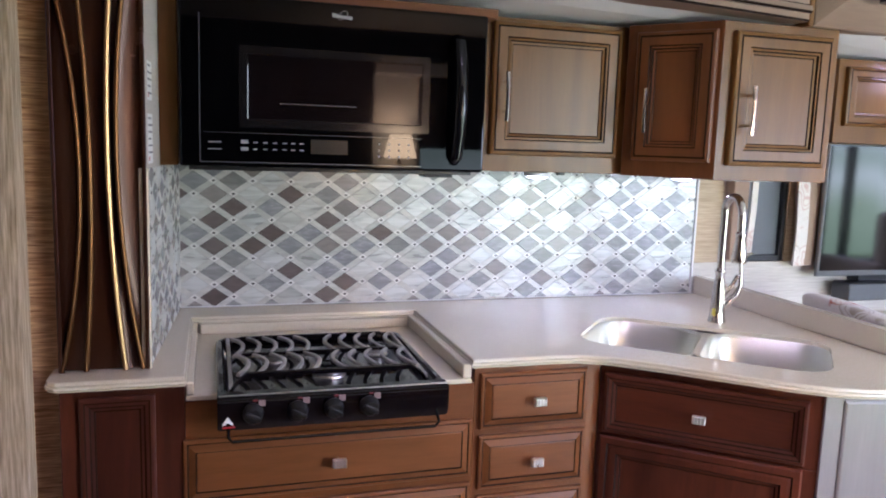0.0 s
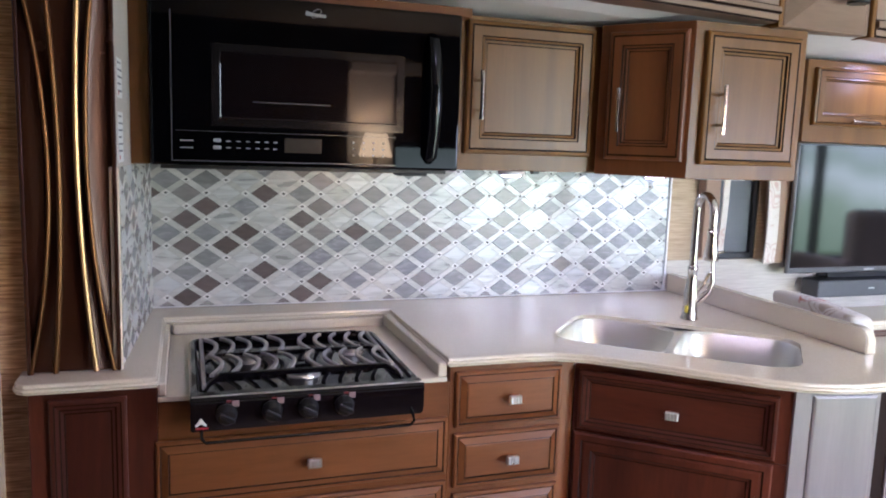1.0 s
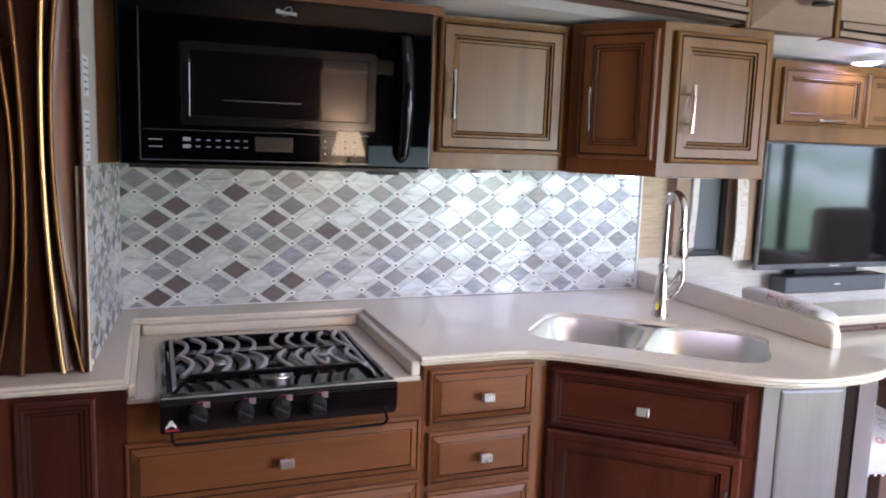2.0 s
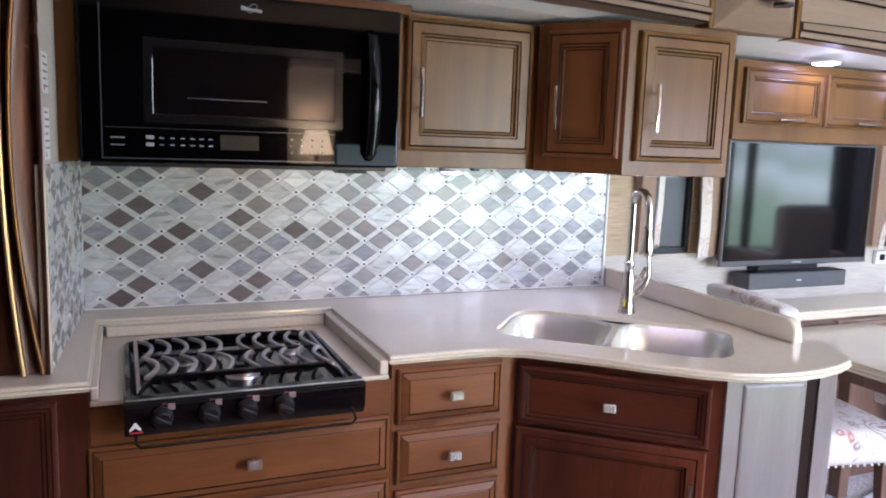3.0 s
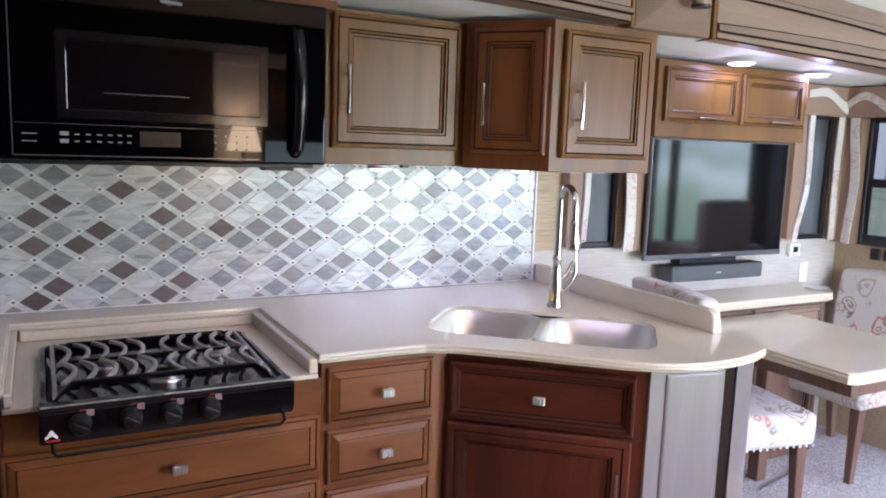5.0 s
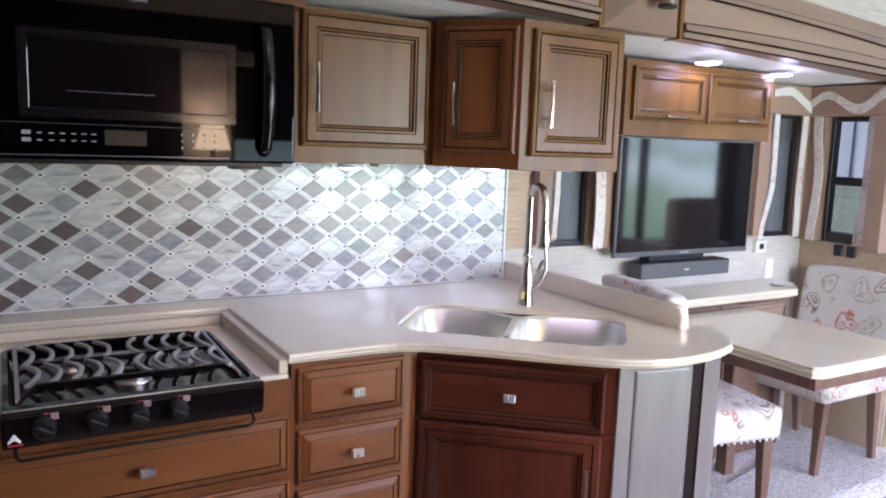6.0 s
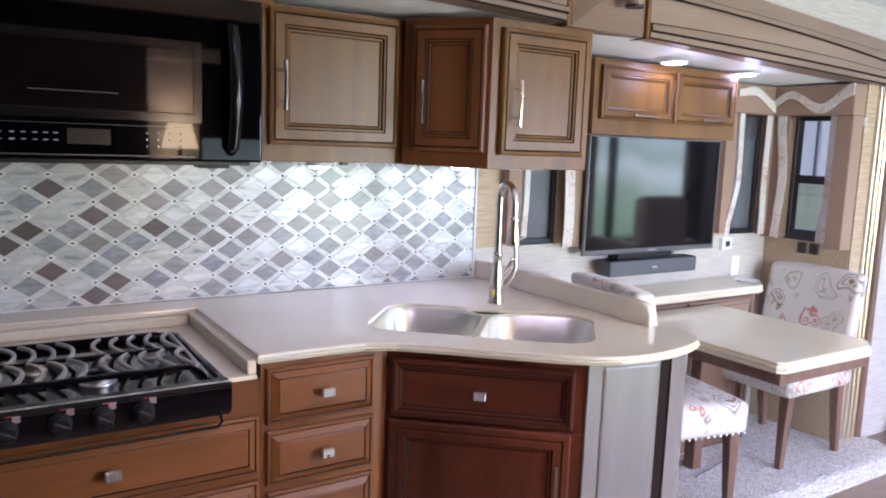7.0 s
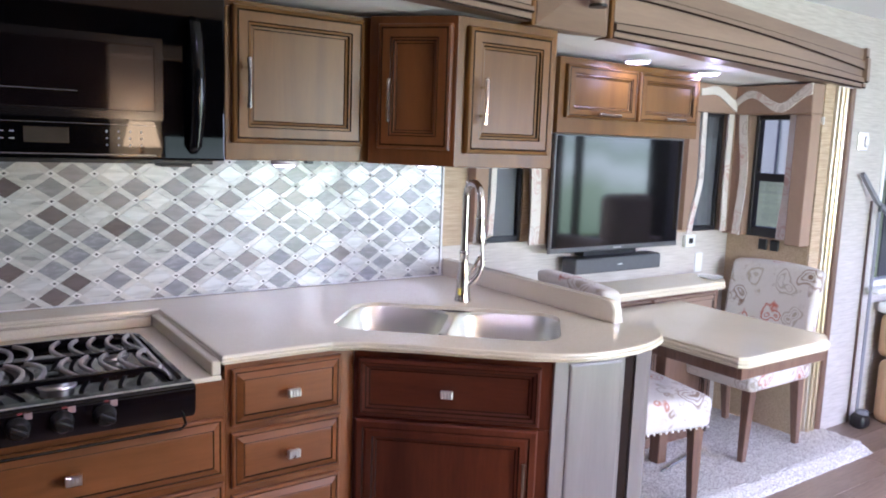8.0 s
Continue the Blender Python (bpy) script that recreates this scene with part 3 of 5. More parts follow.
part("recess_rail", block(-0.0725, -0.056, 1.702, 2.262, 0.8585, 0.888, 0.003), COUNTER, worktop)
part("recess_rail", block(-0.05, 0.566, 2.244, 2.262, 0.8585, 0.887, 0.003), COUNTER, worktop)
# upstand along the dinette side, rounded off at its free end
bm = bmesh.new()
side = [(2.394, TOP + 0.0005), (1.500, TOP + 0.0005), (1.498, TOP + 0.03)] + [(1.498 + 0.036 * (1 - math.cos(radians(a))), TOP + 0.03 + 0.036 * math.sin(radians(a))) for a in range(15, 91, 15)] + [(2.394, TOP + 0.066)]
a = [bm.verts.new((1.700, y, z)) for y, z in side]
b = [bm.verts.new((1.732, y, z)) for y, z in side]
bm.faces.new(a), bm.faces.new(b)
for i in range(len(side)):
    j = (i + 1) % len(side)
    bm.faces.new((a[i], a[j], b[j], b[i]))
bmesh.ops.bevel(bm, geom=[e for e in bm.edges if abs(e.verts[0].co.x - e.verts[1].co.x) < 1e-6], offset=0.003, segments=2, affect="EDGES")
part("upstand", bm, COUNTER, worktop)

# ---- windows of the slide-out: walls built round the openings ----
slab("wall_slide_back_top", "cream wallpapered wall above the slide-out windows", PAPER_CREAM, 1.70, 3.60, BACK, BACK + 0.05, 1.62, 1.90)
slab("wall_slide_back_left", "tan grasscloth beside the backsplash", PAPER_TAN, 1.694, 1.885, BACK, BACK + 0.05, 1.02, 1.62)
slab("wall_slide_back_middle", "tan grasscloth behind the television", PAPER_TAN, 2.10, 3.20, BACK, BACK + 0.05, 1.02, 1.62)
slab("wall_slide_back_right", "tan grasscloth in the corner by the window", PAPER_TAN, 3.43, 3.60, BACK, BACK + 0.05, 1.02, 1.62)
END = 3.53
slab("wall_slide_end_low", "tan grasscloth end wall of the slide-out", PAPER_TAN, END, END + 0.05, 1.955, BACK, 0.04, 1.005)
slab("wall_slide_end_top", "tan grasscloth end wall above the window", PAPER_TAN, END, END + 0.05, 1.955, BACK, 1.615, 1.757)
slab("wall_slide_end_back", "tan grasscloth end wall beside the window", PAPER_TAN, END, END + 0.05, 2.315, BACK, 1.005, 1.615)
slab("wall_slide_end_front", "tan grasscloth end wall beside the slide-out post", PAPER_TAN, END, END + 0.05, 1.955, 2.06, 1.005, 1.615)


def side_window(name, x0, x1, label):
    """A fixed window in the back wall with its roller shade half grey, half dark."""
    w = thing(name, pose(0, 0, 0), label, "window", kind="structure")
    f = bmesh.new()
    for b in ((x0, x0 + 0.018, 1.022, 1.618), (x1 - 0.018, x1, 1.022, 1.618), (x0 + 0.018, x1 - 0.018, 1.022, 1.045), (x0 + 0.018, x1 - 0.018, 1.598, 1.618)):
        box(f, b[0], b[1], BACK + 0.004, BACK + 0.04, b[2], b[3], 0.003)
    part("window_frame", f, FRAME_BLACK, w)
    part("pane", block(x0 + 0.018, x1 - 0.018, BACK + 0.014, BACK + 0.018, 1.045, 1.598, 0), PANE, w).visible_shadow = False
    part("roller_shade", block(x0 + 0.018, x1 - 0.018, BACK + 0.026, BACK + 0.028, 1.045, 1.50, 0), SHADE_GREY, w)
    part("roller_shade", block(x0 + 0.018, x1 - 0.018, BACK + 0.022, BACK + 0.025, 1.49, 1.598, 0), SHADE_DARK, w)
    return w


side_window("window_1", 1.885, 2.10, "dark tinted window with a grey roller shade behind the faucet")
side_window("window_2", 3.20, 3.43, "dark tinted window with a grey roller shade by the television")

win = thing("window_3", pose(0, 0, 0), "black framed sliding window looking on a lawn", "window", kind="structure")
f = bmesh.new()
Y0, Y1, Z0, Z1 = 2.06, 2.315, 1.005, 1.615
for b in ((Y0, Y0 + 0.03, Z0, Z1), (Y1 - 0.05, Y1, Z0, Z1), (Y0 + 0.03, Y1 - 0.05, Z0, Z0 + 0.05), (Y0 + 0.03, Y1 - 0.05, Z1 - 0.025, Z1), (Y0 + 0.03, Y1 - 0.05, 1.285, 1.325)):
    box(f, END - 0.006, END + 0.045, b[0], b[1], b[2], b[3], 0.004)
part("window_frame", f, FRAME_BLACK, win)
for z0, z1 in ((1.055, 1.285), (1.325, 1.59)):
    part("pane", block(END + 0.02, END + 0.024, Y0 + 0.03, Y1 - 0.05, z0, z1, 0), PANE, win).visible_shadow = False
part("latch", block(END - 0.014, END - 0.006, 2.235, 2.255, 1.333, 1.349, 0.002), BLACK_MATT, win)


def wavy(pts_low, pts_high, y, thick, n=18):
    """A band between two smooth lines in the xz plane."""
    def smooth(pts, s):
        x0, x1 = pts[0][0], pts[-1][0]
        x = x0 + (x1 - x0) * s
        for (a, za), (b, zb) in zip(pts, pts[1:]):
            if (x - a) * (x - b) <= 0:
                k = (x - a) / (b - a)
                k = k * k * (3 - 2 * k)
                return x, za + (zb - za) * k
        return pts[-1]
    bm = bmesh.new()
    rows = []
    for i in range(n + 1):
        (xa, za), (xb, zb) = smooth(pts_low, i / n), smooth(pts_high, i / n)
        rows.append([bm.verts.new(p) for p in ((xa, y, za), (xb, y, zb), (xb, y + thick, zb), (xa, y + thick, za))])
    for a, b in zip(rows, rows[1:]):
        for k in range(4):
            bm.faces.new((a[k], a[(k + 1) % 4], b[(k + 1) % 4], b[k]))
    bm.faces.new(rows[0]), bm.faces.new(rows[-1])
    return bm


def scallop(line, out, y, thick, n=16):
    """An upright band: line gives (z, x of the curved edge), the other edge stands at x = out."""
    bm = bmesh.new()
    rows = []
    for i in range(n + 1):
        s = i / n * (len(line) - 1)
        k = min(int(s), len(line) - 2)
        u = s - k
        z = line[k][0] + (line[k + 1][0] - line[k][0]) * u
        x = line[k][1] + (line[k + 1][1] - line[k][1]) * u * u * (3 - 2 * u)
        o = out if isinstance(out, (int, float)) else x + out[0]
        rows.append([bm.verts.new(p) for p in ((x, y, z), (o, y, z), (o, y + thick, z), (x, y + thick, z))])
    for a, b in zip(rows, rows[1:]):
        for q in range(4):
            bm.faces.new((a[q], a[(q + 1) % 4], b[(q + 1) % 4], b[q]))
    bm.faces.new(rows[0]), bm.faces.new(rows[-1])
    return bm


# upholstered window surrounds; local x runs along the wall, local -y into the room
TURN_END = pose(END, BACK, 0, 0, 0, -90)
surround = thing("window_surround", TURN_END, "taupe suede window surround with a wavy paisley swag", "valance", "window surrounds")
part("valance", block(0.004, 0.455, -0.10, -0.004, 1.612, 1.752, 0.006, 2), SUEDE, surround)
part("swag", wavy([(0.02, 1.635), (0.14, 1.692), (0.30, 1.618), (0.452, 1.70)], [(0.02, 1.672), (0.14, 1.728), (0.30, 1.662), (0.452, 1.755)], -0.109, 0.008), FABRIC_TRIM, surround, "cream paisley swag")
part("side_leg", block(0.004, 0.118, -0.06, -0.004, 1.008, 1.612, 0.005, 2), SUEDE, surround)
part("side_strip", scallop([(1.008, 0.070), (1.30, 0.088), (1.612, 0.060)], [0.042], -0.069, 0.008), FABRIC_TRIM, surround)
part("side_leg", block(0.372, 0.452, -0.088, -0.004, 0.99, 1.612, 0.005, 2), SUEDE, surround)
part("side_leg", scallop([(1.008, 0.345), (1.30, 0.352), (1.612, 0.372)], 0.374, -0.03, 0.026), SUEDE, surround)
part("side_strip", scallop([(1.008, 0.300), (1.30, 0.318), (1.612, 0.318)], [0.050], -0.045, 0.008), FABRIC_TRIM, surround)

surround = thing("window_surround", pose(3.10, BACK, 0), "taupe suede window surround with a paisley swag by the television", "valance", "window surrounds")
part("valance", block(0.004, 0.368, -0.055, -0.004, 1.612, 1.752, 0.006, 2), SUEDE, surround)
part("swag", wavy([(0.04, 1.690), (0.15, 1.700), (0.36, 1.620)], [(0.04, 1.722), (0.15, 1.740), (0.36, 1.668)], -0.064, 0.008), FABRIC_TRIM, surround, "cream paisley swag")
part("side_leg", scallop([(1.035, 0.04), (1.30, 0.085), (1.612, 0.075)], 0.004, -0.04, 0.036), SUEDE, surround)
part("side_strip", scallop([(1.02, 0.035), (1.30, 0.092), (1.612, 0.085)], [0.035], -0.048, 0.007), FABRIC_TRIM, surround)
part("side_strip", scallop([(1.02, 0.300), (1.30, 0.292), (1.612, 0.296)], [0.040], -0.048, 0.007), FABRIC_TRIM, surround)
part("side_leg", block(0.335, 0.42, -0.035, -0.004, 1.02, 1.612, 0.005, 2), SUEDE, surround)

surround = thing("window_surround", pose(1.80, BACK, 0), "taupe suede window surround with paisley edging behind the faucet", "valance", "window surrounds")
part("side_leg", block(0.012, 0.078, -0.05, -0.004, 1.035, 1.60, 0.004, 2), SUEDE, surround)
part("side_strip", scallop([(1.06, 0.078), (1.25, 0.085), (1.60, 0.086)], [0.026], -0.058, 0.007), FABRIC_TRIM, surround)
part("side_strip", scallop([(1.012, 0.296), (1.12, 0.300), (1.60, 0.278)], [0.052], -0.058, 0.007), FABRIC_TRIM, surround)
part("side_leg", scallop([(1.012, 0.345), (1.30, 0.325), (1.60, 0.32)], 0.398, -0.05, 0.046), SUEDE, surround)

part_panel = thing("tv_panel", pose(2.21, BACK, 0), "dark maple strip beside the television", "panel")
part("panel", block(0.0, 0.05, -0.045, -0.002, 1.025, 1.475, 0.002), SHEEN_WOOD_V, part_panel)

# ---- slide-out post, fascia and coach wall ----
post = thing("slide_post", pose(0, 0, 0), "metallic slide-out post with two bright champagne strips", "post")
part("core", block(3.618, 3.755, 1.928, 1.985, 0.045, 1.752, 0.003), STEEL_TRIM, post)
for x in (3.642, 3.680):
    part("strip", tube(bmesh.new(), [(x, 1.926, 0.047), (x, 1.926, 1.745)], 0.0125, 12), GOLD, post, "bright champagne strip", True)
part("strip", tube(bmesh.new(), [(3.728, 1.927, 0.047), (3.728, 1.927, 1.745)], 0.020, 12), LEG_WOOD, post, "", True)
slab("wall_slide_end_return", "tan grasscloth return beside the slide-out post", PAPER_TAN, END + 0.001, 3.617, 1.945, 1.953, 0.045, 1.756)


def fascia_run(parent, xa, xb, name, bands, n=14):
    """Mouldings along the opening; bands: (height at start, middle, end) of the lower edge, of the upper edge, and how far it stands out."""
    for low, high, proud in bands:
        bm = bmesh.new()
        rows = []
        for i in range(n + 1):
            s = i / n
            x = xa + (xb - xa) * s
            y = 1.83 + (x - 1.62) * 0.0455

            def at(q):
                return (1 - s) * (1 - 2 * s) * q[0] + 4 * s * (1 - s) * q[1] + s * (2 * s - 1) * q[2]
            a, b = at(low), at(high)
            rows.append([bm.verts.new(p) for p in ((x, y - proud * 0.65, a), (x, y - proud, a + 0.006), (x, y - proud * 0.85, b), (x, y + 0.10, b), (x, y + 0.10, a))])
        for a, b in zip(rows, rows[1:]):
            for k in range(5):
                # the lower bevel of each band takes the dark material
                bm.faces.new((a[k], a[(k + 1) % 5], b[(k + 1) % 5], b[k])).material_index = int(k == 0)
        bm.faces.new(rows[0]), bm.faces.new(rows[-1])
        part(name, bm, [SHEEN_TAUPE, GLAZE_AND_SHADE], parent)


fascia = thing("slide_fascia", pose(0, 0, 0), "stepped maple fascia over the slide-out, taupe sheen in its colour", "moulding")
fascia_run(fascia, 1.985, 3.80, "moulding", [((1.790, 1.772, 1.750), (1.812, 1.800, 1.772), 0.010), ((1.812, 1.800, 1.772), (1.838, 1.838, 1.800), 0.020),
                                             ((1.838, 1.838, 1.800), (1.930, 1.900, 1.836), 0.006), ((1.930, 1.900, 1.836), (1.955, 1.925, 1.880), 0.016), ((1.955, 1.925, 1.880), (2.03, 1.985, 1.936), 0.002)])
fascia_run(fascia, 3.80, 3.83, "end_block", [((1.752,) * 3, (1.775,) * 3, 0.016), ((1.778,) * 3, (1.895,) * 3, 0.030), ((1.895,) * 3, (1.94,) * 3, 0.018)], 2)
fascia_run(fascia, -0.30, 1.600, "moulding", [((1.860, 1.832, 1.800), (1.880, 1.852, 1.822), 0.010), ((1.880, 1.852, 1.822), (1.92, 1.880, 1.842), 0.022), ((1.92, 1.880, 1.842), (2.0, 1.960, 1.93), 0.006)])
corbel = thing("fascia_corbel", pose(1.612, 1.822, 0, 0, 0, 2.6), "square maple corbel with a pyramid face", "moulding")
part("backing", block(0.0, 0.366, 0.012, 0.10, 1.792, 2.08, 0.002), SHEEN_TAUPE, corbel)
part("pyramid", rings(bmesh.new(), 0.330, 0.270, [(0.0, 0.0, 0), (0.0, 0.006, 0), (0.128, 0.090, 0)], 0.016, 1.794, 0.012), [SHEEN_TAUPE], corbel)
part("spindle", lathe(bmesh.new(), [(0.026, 0.0), (0.028, 0.012), (0.020, 0.020), (0.022, 0.10)], 16, (0.181, -0.095, 1.862)), SHEEN_TAUPE, corbel, "", True)
part("collar", lathe(bmesh.new(), [(0.029, 0.0), (0.029, 0.008)], 16, (0.181, -0.095, 1.855)), BLACK_MATT, corbel)

for x in (-0.012, 0.350):
    part("edge", block(x, x + 0.016, -0.004, 0.10, 1.788, 2.08, 0.002), SHEEN_WOOD_V, corbel, "dark side edge")
slab("wall_coach", "cream coach wall beyond the slide-out", PAPER_CREAM, 4.10, 4.16, 1.957, 2.0, 0.0, 1.86)
slab("wall_coach_low", "cream coach wall below the cab window", PAPER_CREAM, 4.16, 7.6, 1.957, 2.0, 0.0, 0.74)
slab("wall_coach_top", "cream coach wall above the cab window", PAPER_CREAM, 4.16, 7.6, 1.957, 2.0, 1.62, 1.86)
slab("wall_coach_far", "cream coach wall past the cab window", PAPER_CREAM, 5.1, 7.6, 1.957, 2.0, 0.74, 1.62)
slab("trim_wall_corner", "thin brown corner trim on the coach wall", LEG_WOOD, 4.085, 4.10, 1.948, 1.956, 0.0, 1.2)
cab_win = thing("window_4", pose(0, 0, 0), "bright cab window with a dark sliding pane", "window", kind="structure")
f = bmesh.new()
for b in ((4.16, 4.185, 0.74, 1.62), (5.07, 5.1, 0.74, 1.62), (4.185, 5.07, 0.74, 0.775), (4.185, 5.07, 1.59, 1.62), (4.185, 5.07, 1.36, 1.385)):
    box(f, b[0], b[1], 1.945, 2.0, b[2], b[3], 0.004)
part("window_frame", f, TRIM_WHITE, cab_win)
part("pane", block(4.185, 5.07, 1.97, 1.974, 0.775, 1.59, 0), PANE, cab_win).visible_shadow = False
part("sliding_pane", block(4.245, 4.9, 1.951, 1.96, 0.79, 1.36, 0.003), SHADE_DARK, cab_win)
part("window_sill", block(4.12, 5.1, 1.88, 1.944, 0.715, 0.742, 0.005, 2), TRIM_WHITE, cab_win)

bracket = thing("wall_bracket", pose(3.93, 1.955, 1.50), "small steel keypad bracket on the coach wall", "bracket")
part("plate", block(-0.045, 0.045, -0.010, 0.0, -0.045, 0.045, 0.004), STEEL, bracket)
part("ring", tube(bmesh.new(), [(0.022 + 0.014 * math.cos(a), -0.013, 0.026 * math.sin(a)) for a in np.linspace(0, 2 * math.pi, 16, endpoint=False)], 0.005, 6, True), CHROME, bracket, "", True)

belt = thing("seat_belt", pose(4.02, 1.90, 0), "grey seat belt webbing running down to a black reel", "seat belt")
part("webbing", block(0.035, 0.065, -0.004, 0.0, 0.06, 1.15, 0.001), STRAP, belt)
bm = tube(bmesh.new(), [(-0.10, 0.03, 1.34), (0.02, 0.0, 1.20), (0.16, -0.03, 1.10), (0.40, -0.04, 1.0)], 0.014, 4)
part("shoulder_strap", bm, STRAP, belt)
part("clip", block(0.03, 0.07, -0.016, 0.0, 1.15, 1.19, 0.004), BLACK_MATT, belt)
bm = box(bmesh.new(), 0.005, 0.095, -0.065, 0.02, 0.0, 0.085, 0.03, 3)
part("reel", bm, BLACK_MATT, belt)
part("cover", lathe(bmesh.new(), [(0.030, 0.0), (0.034, 0.01), (0.030, 0.02)], 16, (0.05, -0.03, 0.078)), STRAP, belt, "", True)

seat_box = thing("cab_seat", pose(4.22, 1.50, 0), "tan plastic cab seat base with a cut-out", "seat base")
part("shell", box(bmesh.new(), 0.0, 0.7, 0.0, 0.40, 0.0, 0.36, 0.05, 3), BEIGE_PLASTIC, seat_box)
part("riser", box(bmesh.new(), 0.02, 0.7, 0.20, 0.42, 0.36, 0.60, 0.04, 3), BEIGE_PLASTIC, seat_box)
part("cut_out", box(bmesh.new(), 0.16, 0.5, -0.004, 0.08, 0.22, 0.30, 0.02, 2), LEG_WOOD, seat_box)
part("tray", box(bmesh.new(), 0.0, 0.7, 0.16, 0.43, 0.602, 0.66, 0.02, 2), TRIM_WHITE, seat_box)

# ---- galley: partition, bronze panel ----
LEAN = math.degrees(math.atan2(0.042, 0.63))
slab("wall_partition", "plain partition between counter and cabin wall", PAPER_CREAM, -0.333, -0.170, 1.780, 2.39, TOP + 0.001, 1.79)
side_board = thing("wall_partition_side", pose(-0.151, 1.772, 0, 0, 0, -LEAN), "cream side wall with small printed notices", "wall", kind="structure")
part("board", block(-0.014, 0.0, 0.0, 0.63, TOP + 0.0012, 1.79, 0), PAPER_CREAM, side_board)
part("edge_strip", block(-0.014, 0.006, -0.012, 0.006, TOP + 0.0012, 1.352, 0.002), COUNTER, side_board, "beige edge strip")
for z0, z1, lines in ((1.50, 1.585, 5), (1.36, 1.47, 6)):
    note = part("notice", block(0.0005, 0.0015, 0.03, 0.10, z0, z1, 0), TRIM_WHITE, side_board, "white notice with grey text bars")
    for i in range(lines):
        z = z1 - 0.012 - i * 0.015
        part("text_bar", block(0.0018, 0.0022, 0.036, 0.036 + (0.055 if i % 3 else 0.040), z, z + 0.004, 0), STRAP, note)
    part("red_mark", block(0.0018, 0.0022, 0.04, 0.05, z0 + 0.006, z0 + 0.016, 0), plain("red_mark", (0.45, 0.04, 0.03), 0.5), note)

panel = thing("decor_panel", pose(0, 0, 0), "tall bronze lacquer panel with sweeping curved ribs", "decor panel")


def rib_x(k, z):
    """Lower end, waist and height of the waist of each rib: parabolas."""
    low, waist, zw = ((-0.327, -0.2805, 1.33), (-0.2795, -0.260, 1.33), (-0.199, -0.2255, 1.40), (-0.1625, -0.2075, 1.40))[k]
    q = (z - zw) / (zw - 0.908)
    return waist + (low - waist) * min(1.35, q * q)


bm = bmesh.new()
zs, grid = [0.909 + (2.095 - 0.909) * i / 48 for i in range(49)], []
for z in zs:
    lines = [-0.330] + [min(-0.156, max(-0.327, rib_x(k, z))) for k in range(4)] + [-0.153]
    row = []
    for s in range(5):
        for i in range(6):
            u = i / 6
            x = lines[s] + (lines[s + 1] - lines[s]) * u
            lift = (u ** 2.2, u ** 2.2, 0.0, (1 - u) ** 2.2, (1 - u) ** 2.2)[s] * (0.013, 0.010, 0, 0.010, 0.013)[s]
            row.append(bm.verts.new((x, 1.772 - lift, z)))
    row.append(bm.verts.new((lines[5], 1.772, z)))
    grid.append(row)
for a, b in zip(grid, grid[1:]):
    for i in range(len(a) - 1):
        bm.faces.new((a[i], a[i + 1], b[i + 1], b[i]))
face = part("face", bm, BRONZE, panel, "", True)
part("backing", block(-0.331, -0.152, 1.7725, 1.7795, TOP + 0.002, 2.095, 0.001), BRONZE, panel)
for k in range(4):
    pts = [(min(-0.156, max(-0.327, rib_x(k, z))), 1.757, z) for z in zs]
    part("rib", tube(bmesh.new(), pts, 0.0048 if k in (0, 3) else 0.0058, 8), BRONZE_RIB if k == 2 else BRONZE_DARK, panel, "curved bronze rib", True)
for x in (-0.3295, -0.1535):
    part("edge_bead", block(x - 0.004, x + 0.004, 1.752, 1.772, TOP + 0.002, 2.095, 0.002), BRONZE, panel)

# ---- microwave over the cooktop ----
mw = thing("microwave", pose(-0.088, 1.94, 1.349), "glossy black over-range microwave with a glass door", "microwave")
part("body", block(0.004, 0.769, 0.03, 0.43, 0.004, 0.410, 0.004), BLACK_MATT, mw)
door_mw = part("door", box(bmesh.new(), 0.0, 0.773, 0.0, 0.028, 0.004, 0.412, 0.006, 3), BLACK_GLASS, mw)
part("window_border", rings(bmesh.new(), 0.480, 0.196, [(0.0, 0.0, 0), (0.0, 0.0015, 0), (0.020, 0.0015, 1), (0.022, 0.0008, 1)], 0.138, 0.100, 0.0), [plain("dark_grey_screen", (0.0075, 0.0065, 0.0072), 0.12, spec=0.3), plain("oven_mesh_screen", (0.0042, 0.0028, 0.0034), 0.04, spec=0.34)], door_mw)
rack = plain("grey_rack", (0.10, 0.10, 0.11), 0.3, 0.5)
part("rack_line", block(0.235, 0.425, -0.0016, -0.0008, 0.160, 0.162, 0), rack, door_mw)
part("door_seam", block(0.046, 0.0485, -0.0012, 0.0, 0.015, 0.365, 0), rack, door_mw)
part("door_seam", block(0.0485, 0.60, -0.0012, 0.0, 0.014, 0.0165, 0), rack, door_mw)
part("control_line", block(0.055, 0.60, -0.001, 0.0, 0.0865, 0.0875, 0), rack, door_mw)
for i, x in enumerate((0.178, 0.202, 0.225, 0.248, 0.269, 0.290)):
    for z in (0.047, 0.063):
        part("button_mark", block(x - 0.006, x + 0.004, -0.001, 0.0, z, z + 0.0026, 0), MW_PRINT, door_mw)
for z in (0.044, 0.061):
    part("button", block(0.142, 0.160, -0.0015, 0.0, z, z + 0.009, 0.001), MW_PRINT, door_mw)
    part("text_bar", block(0.066, 0.096, -0.001, 0.0, z + 0.001, z + 0.0035, 0), MW_PRINT, door_mw)
for i in range(12):
    x, z = 0.485 + (i % 4) * 0.026, 0.036 + (i // 4) * 0.016
    part("key_mark", block(x, x + 0.004, -0.001, 0.0, z, z + 0.005, 0), MW_PRINT, door_mw)
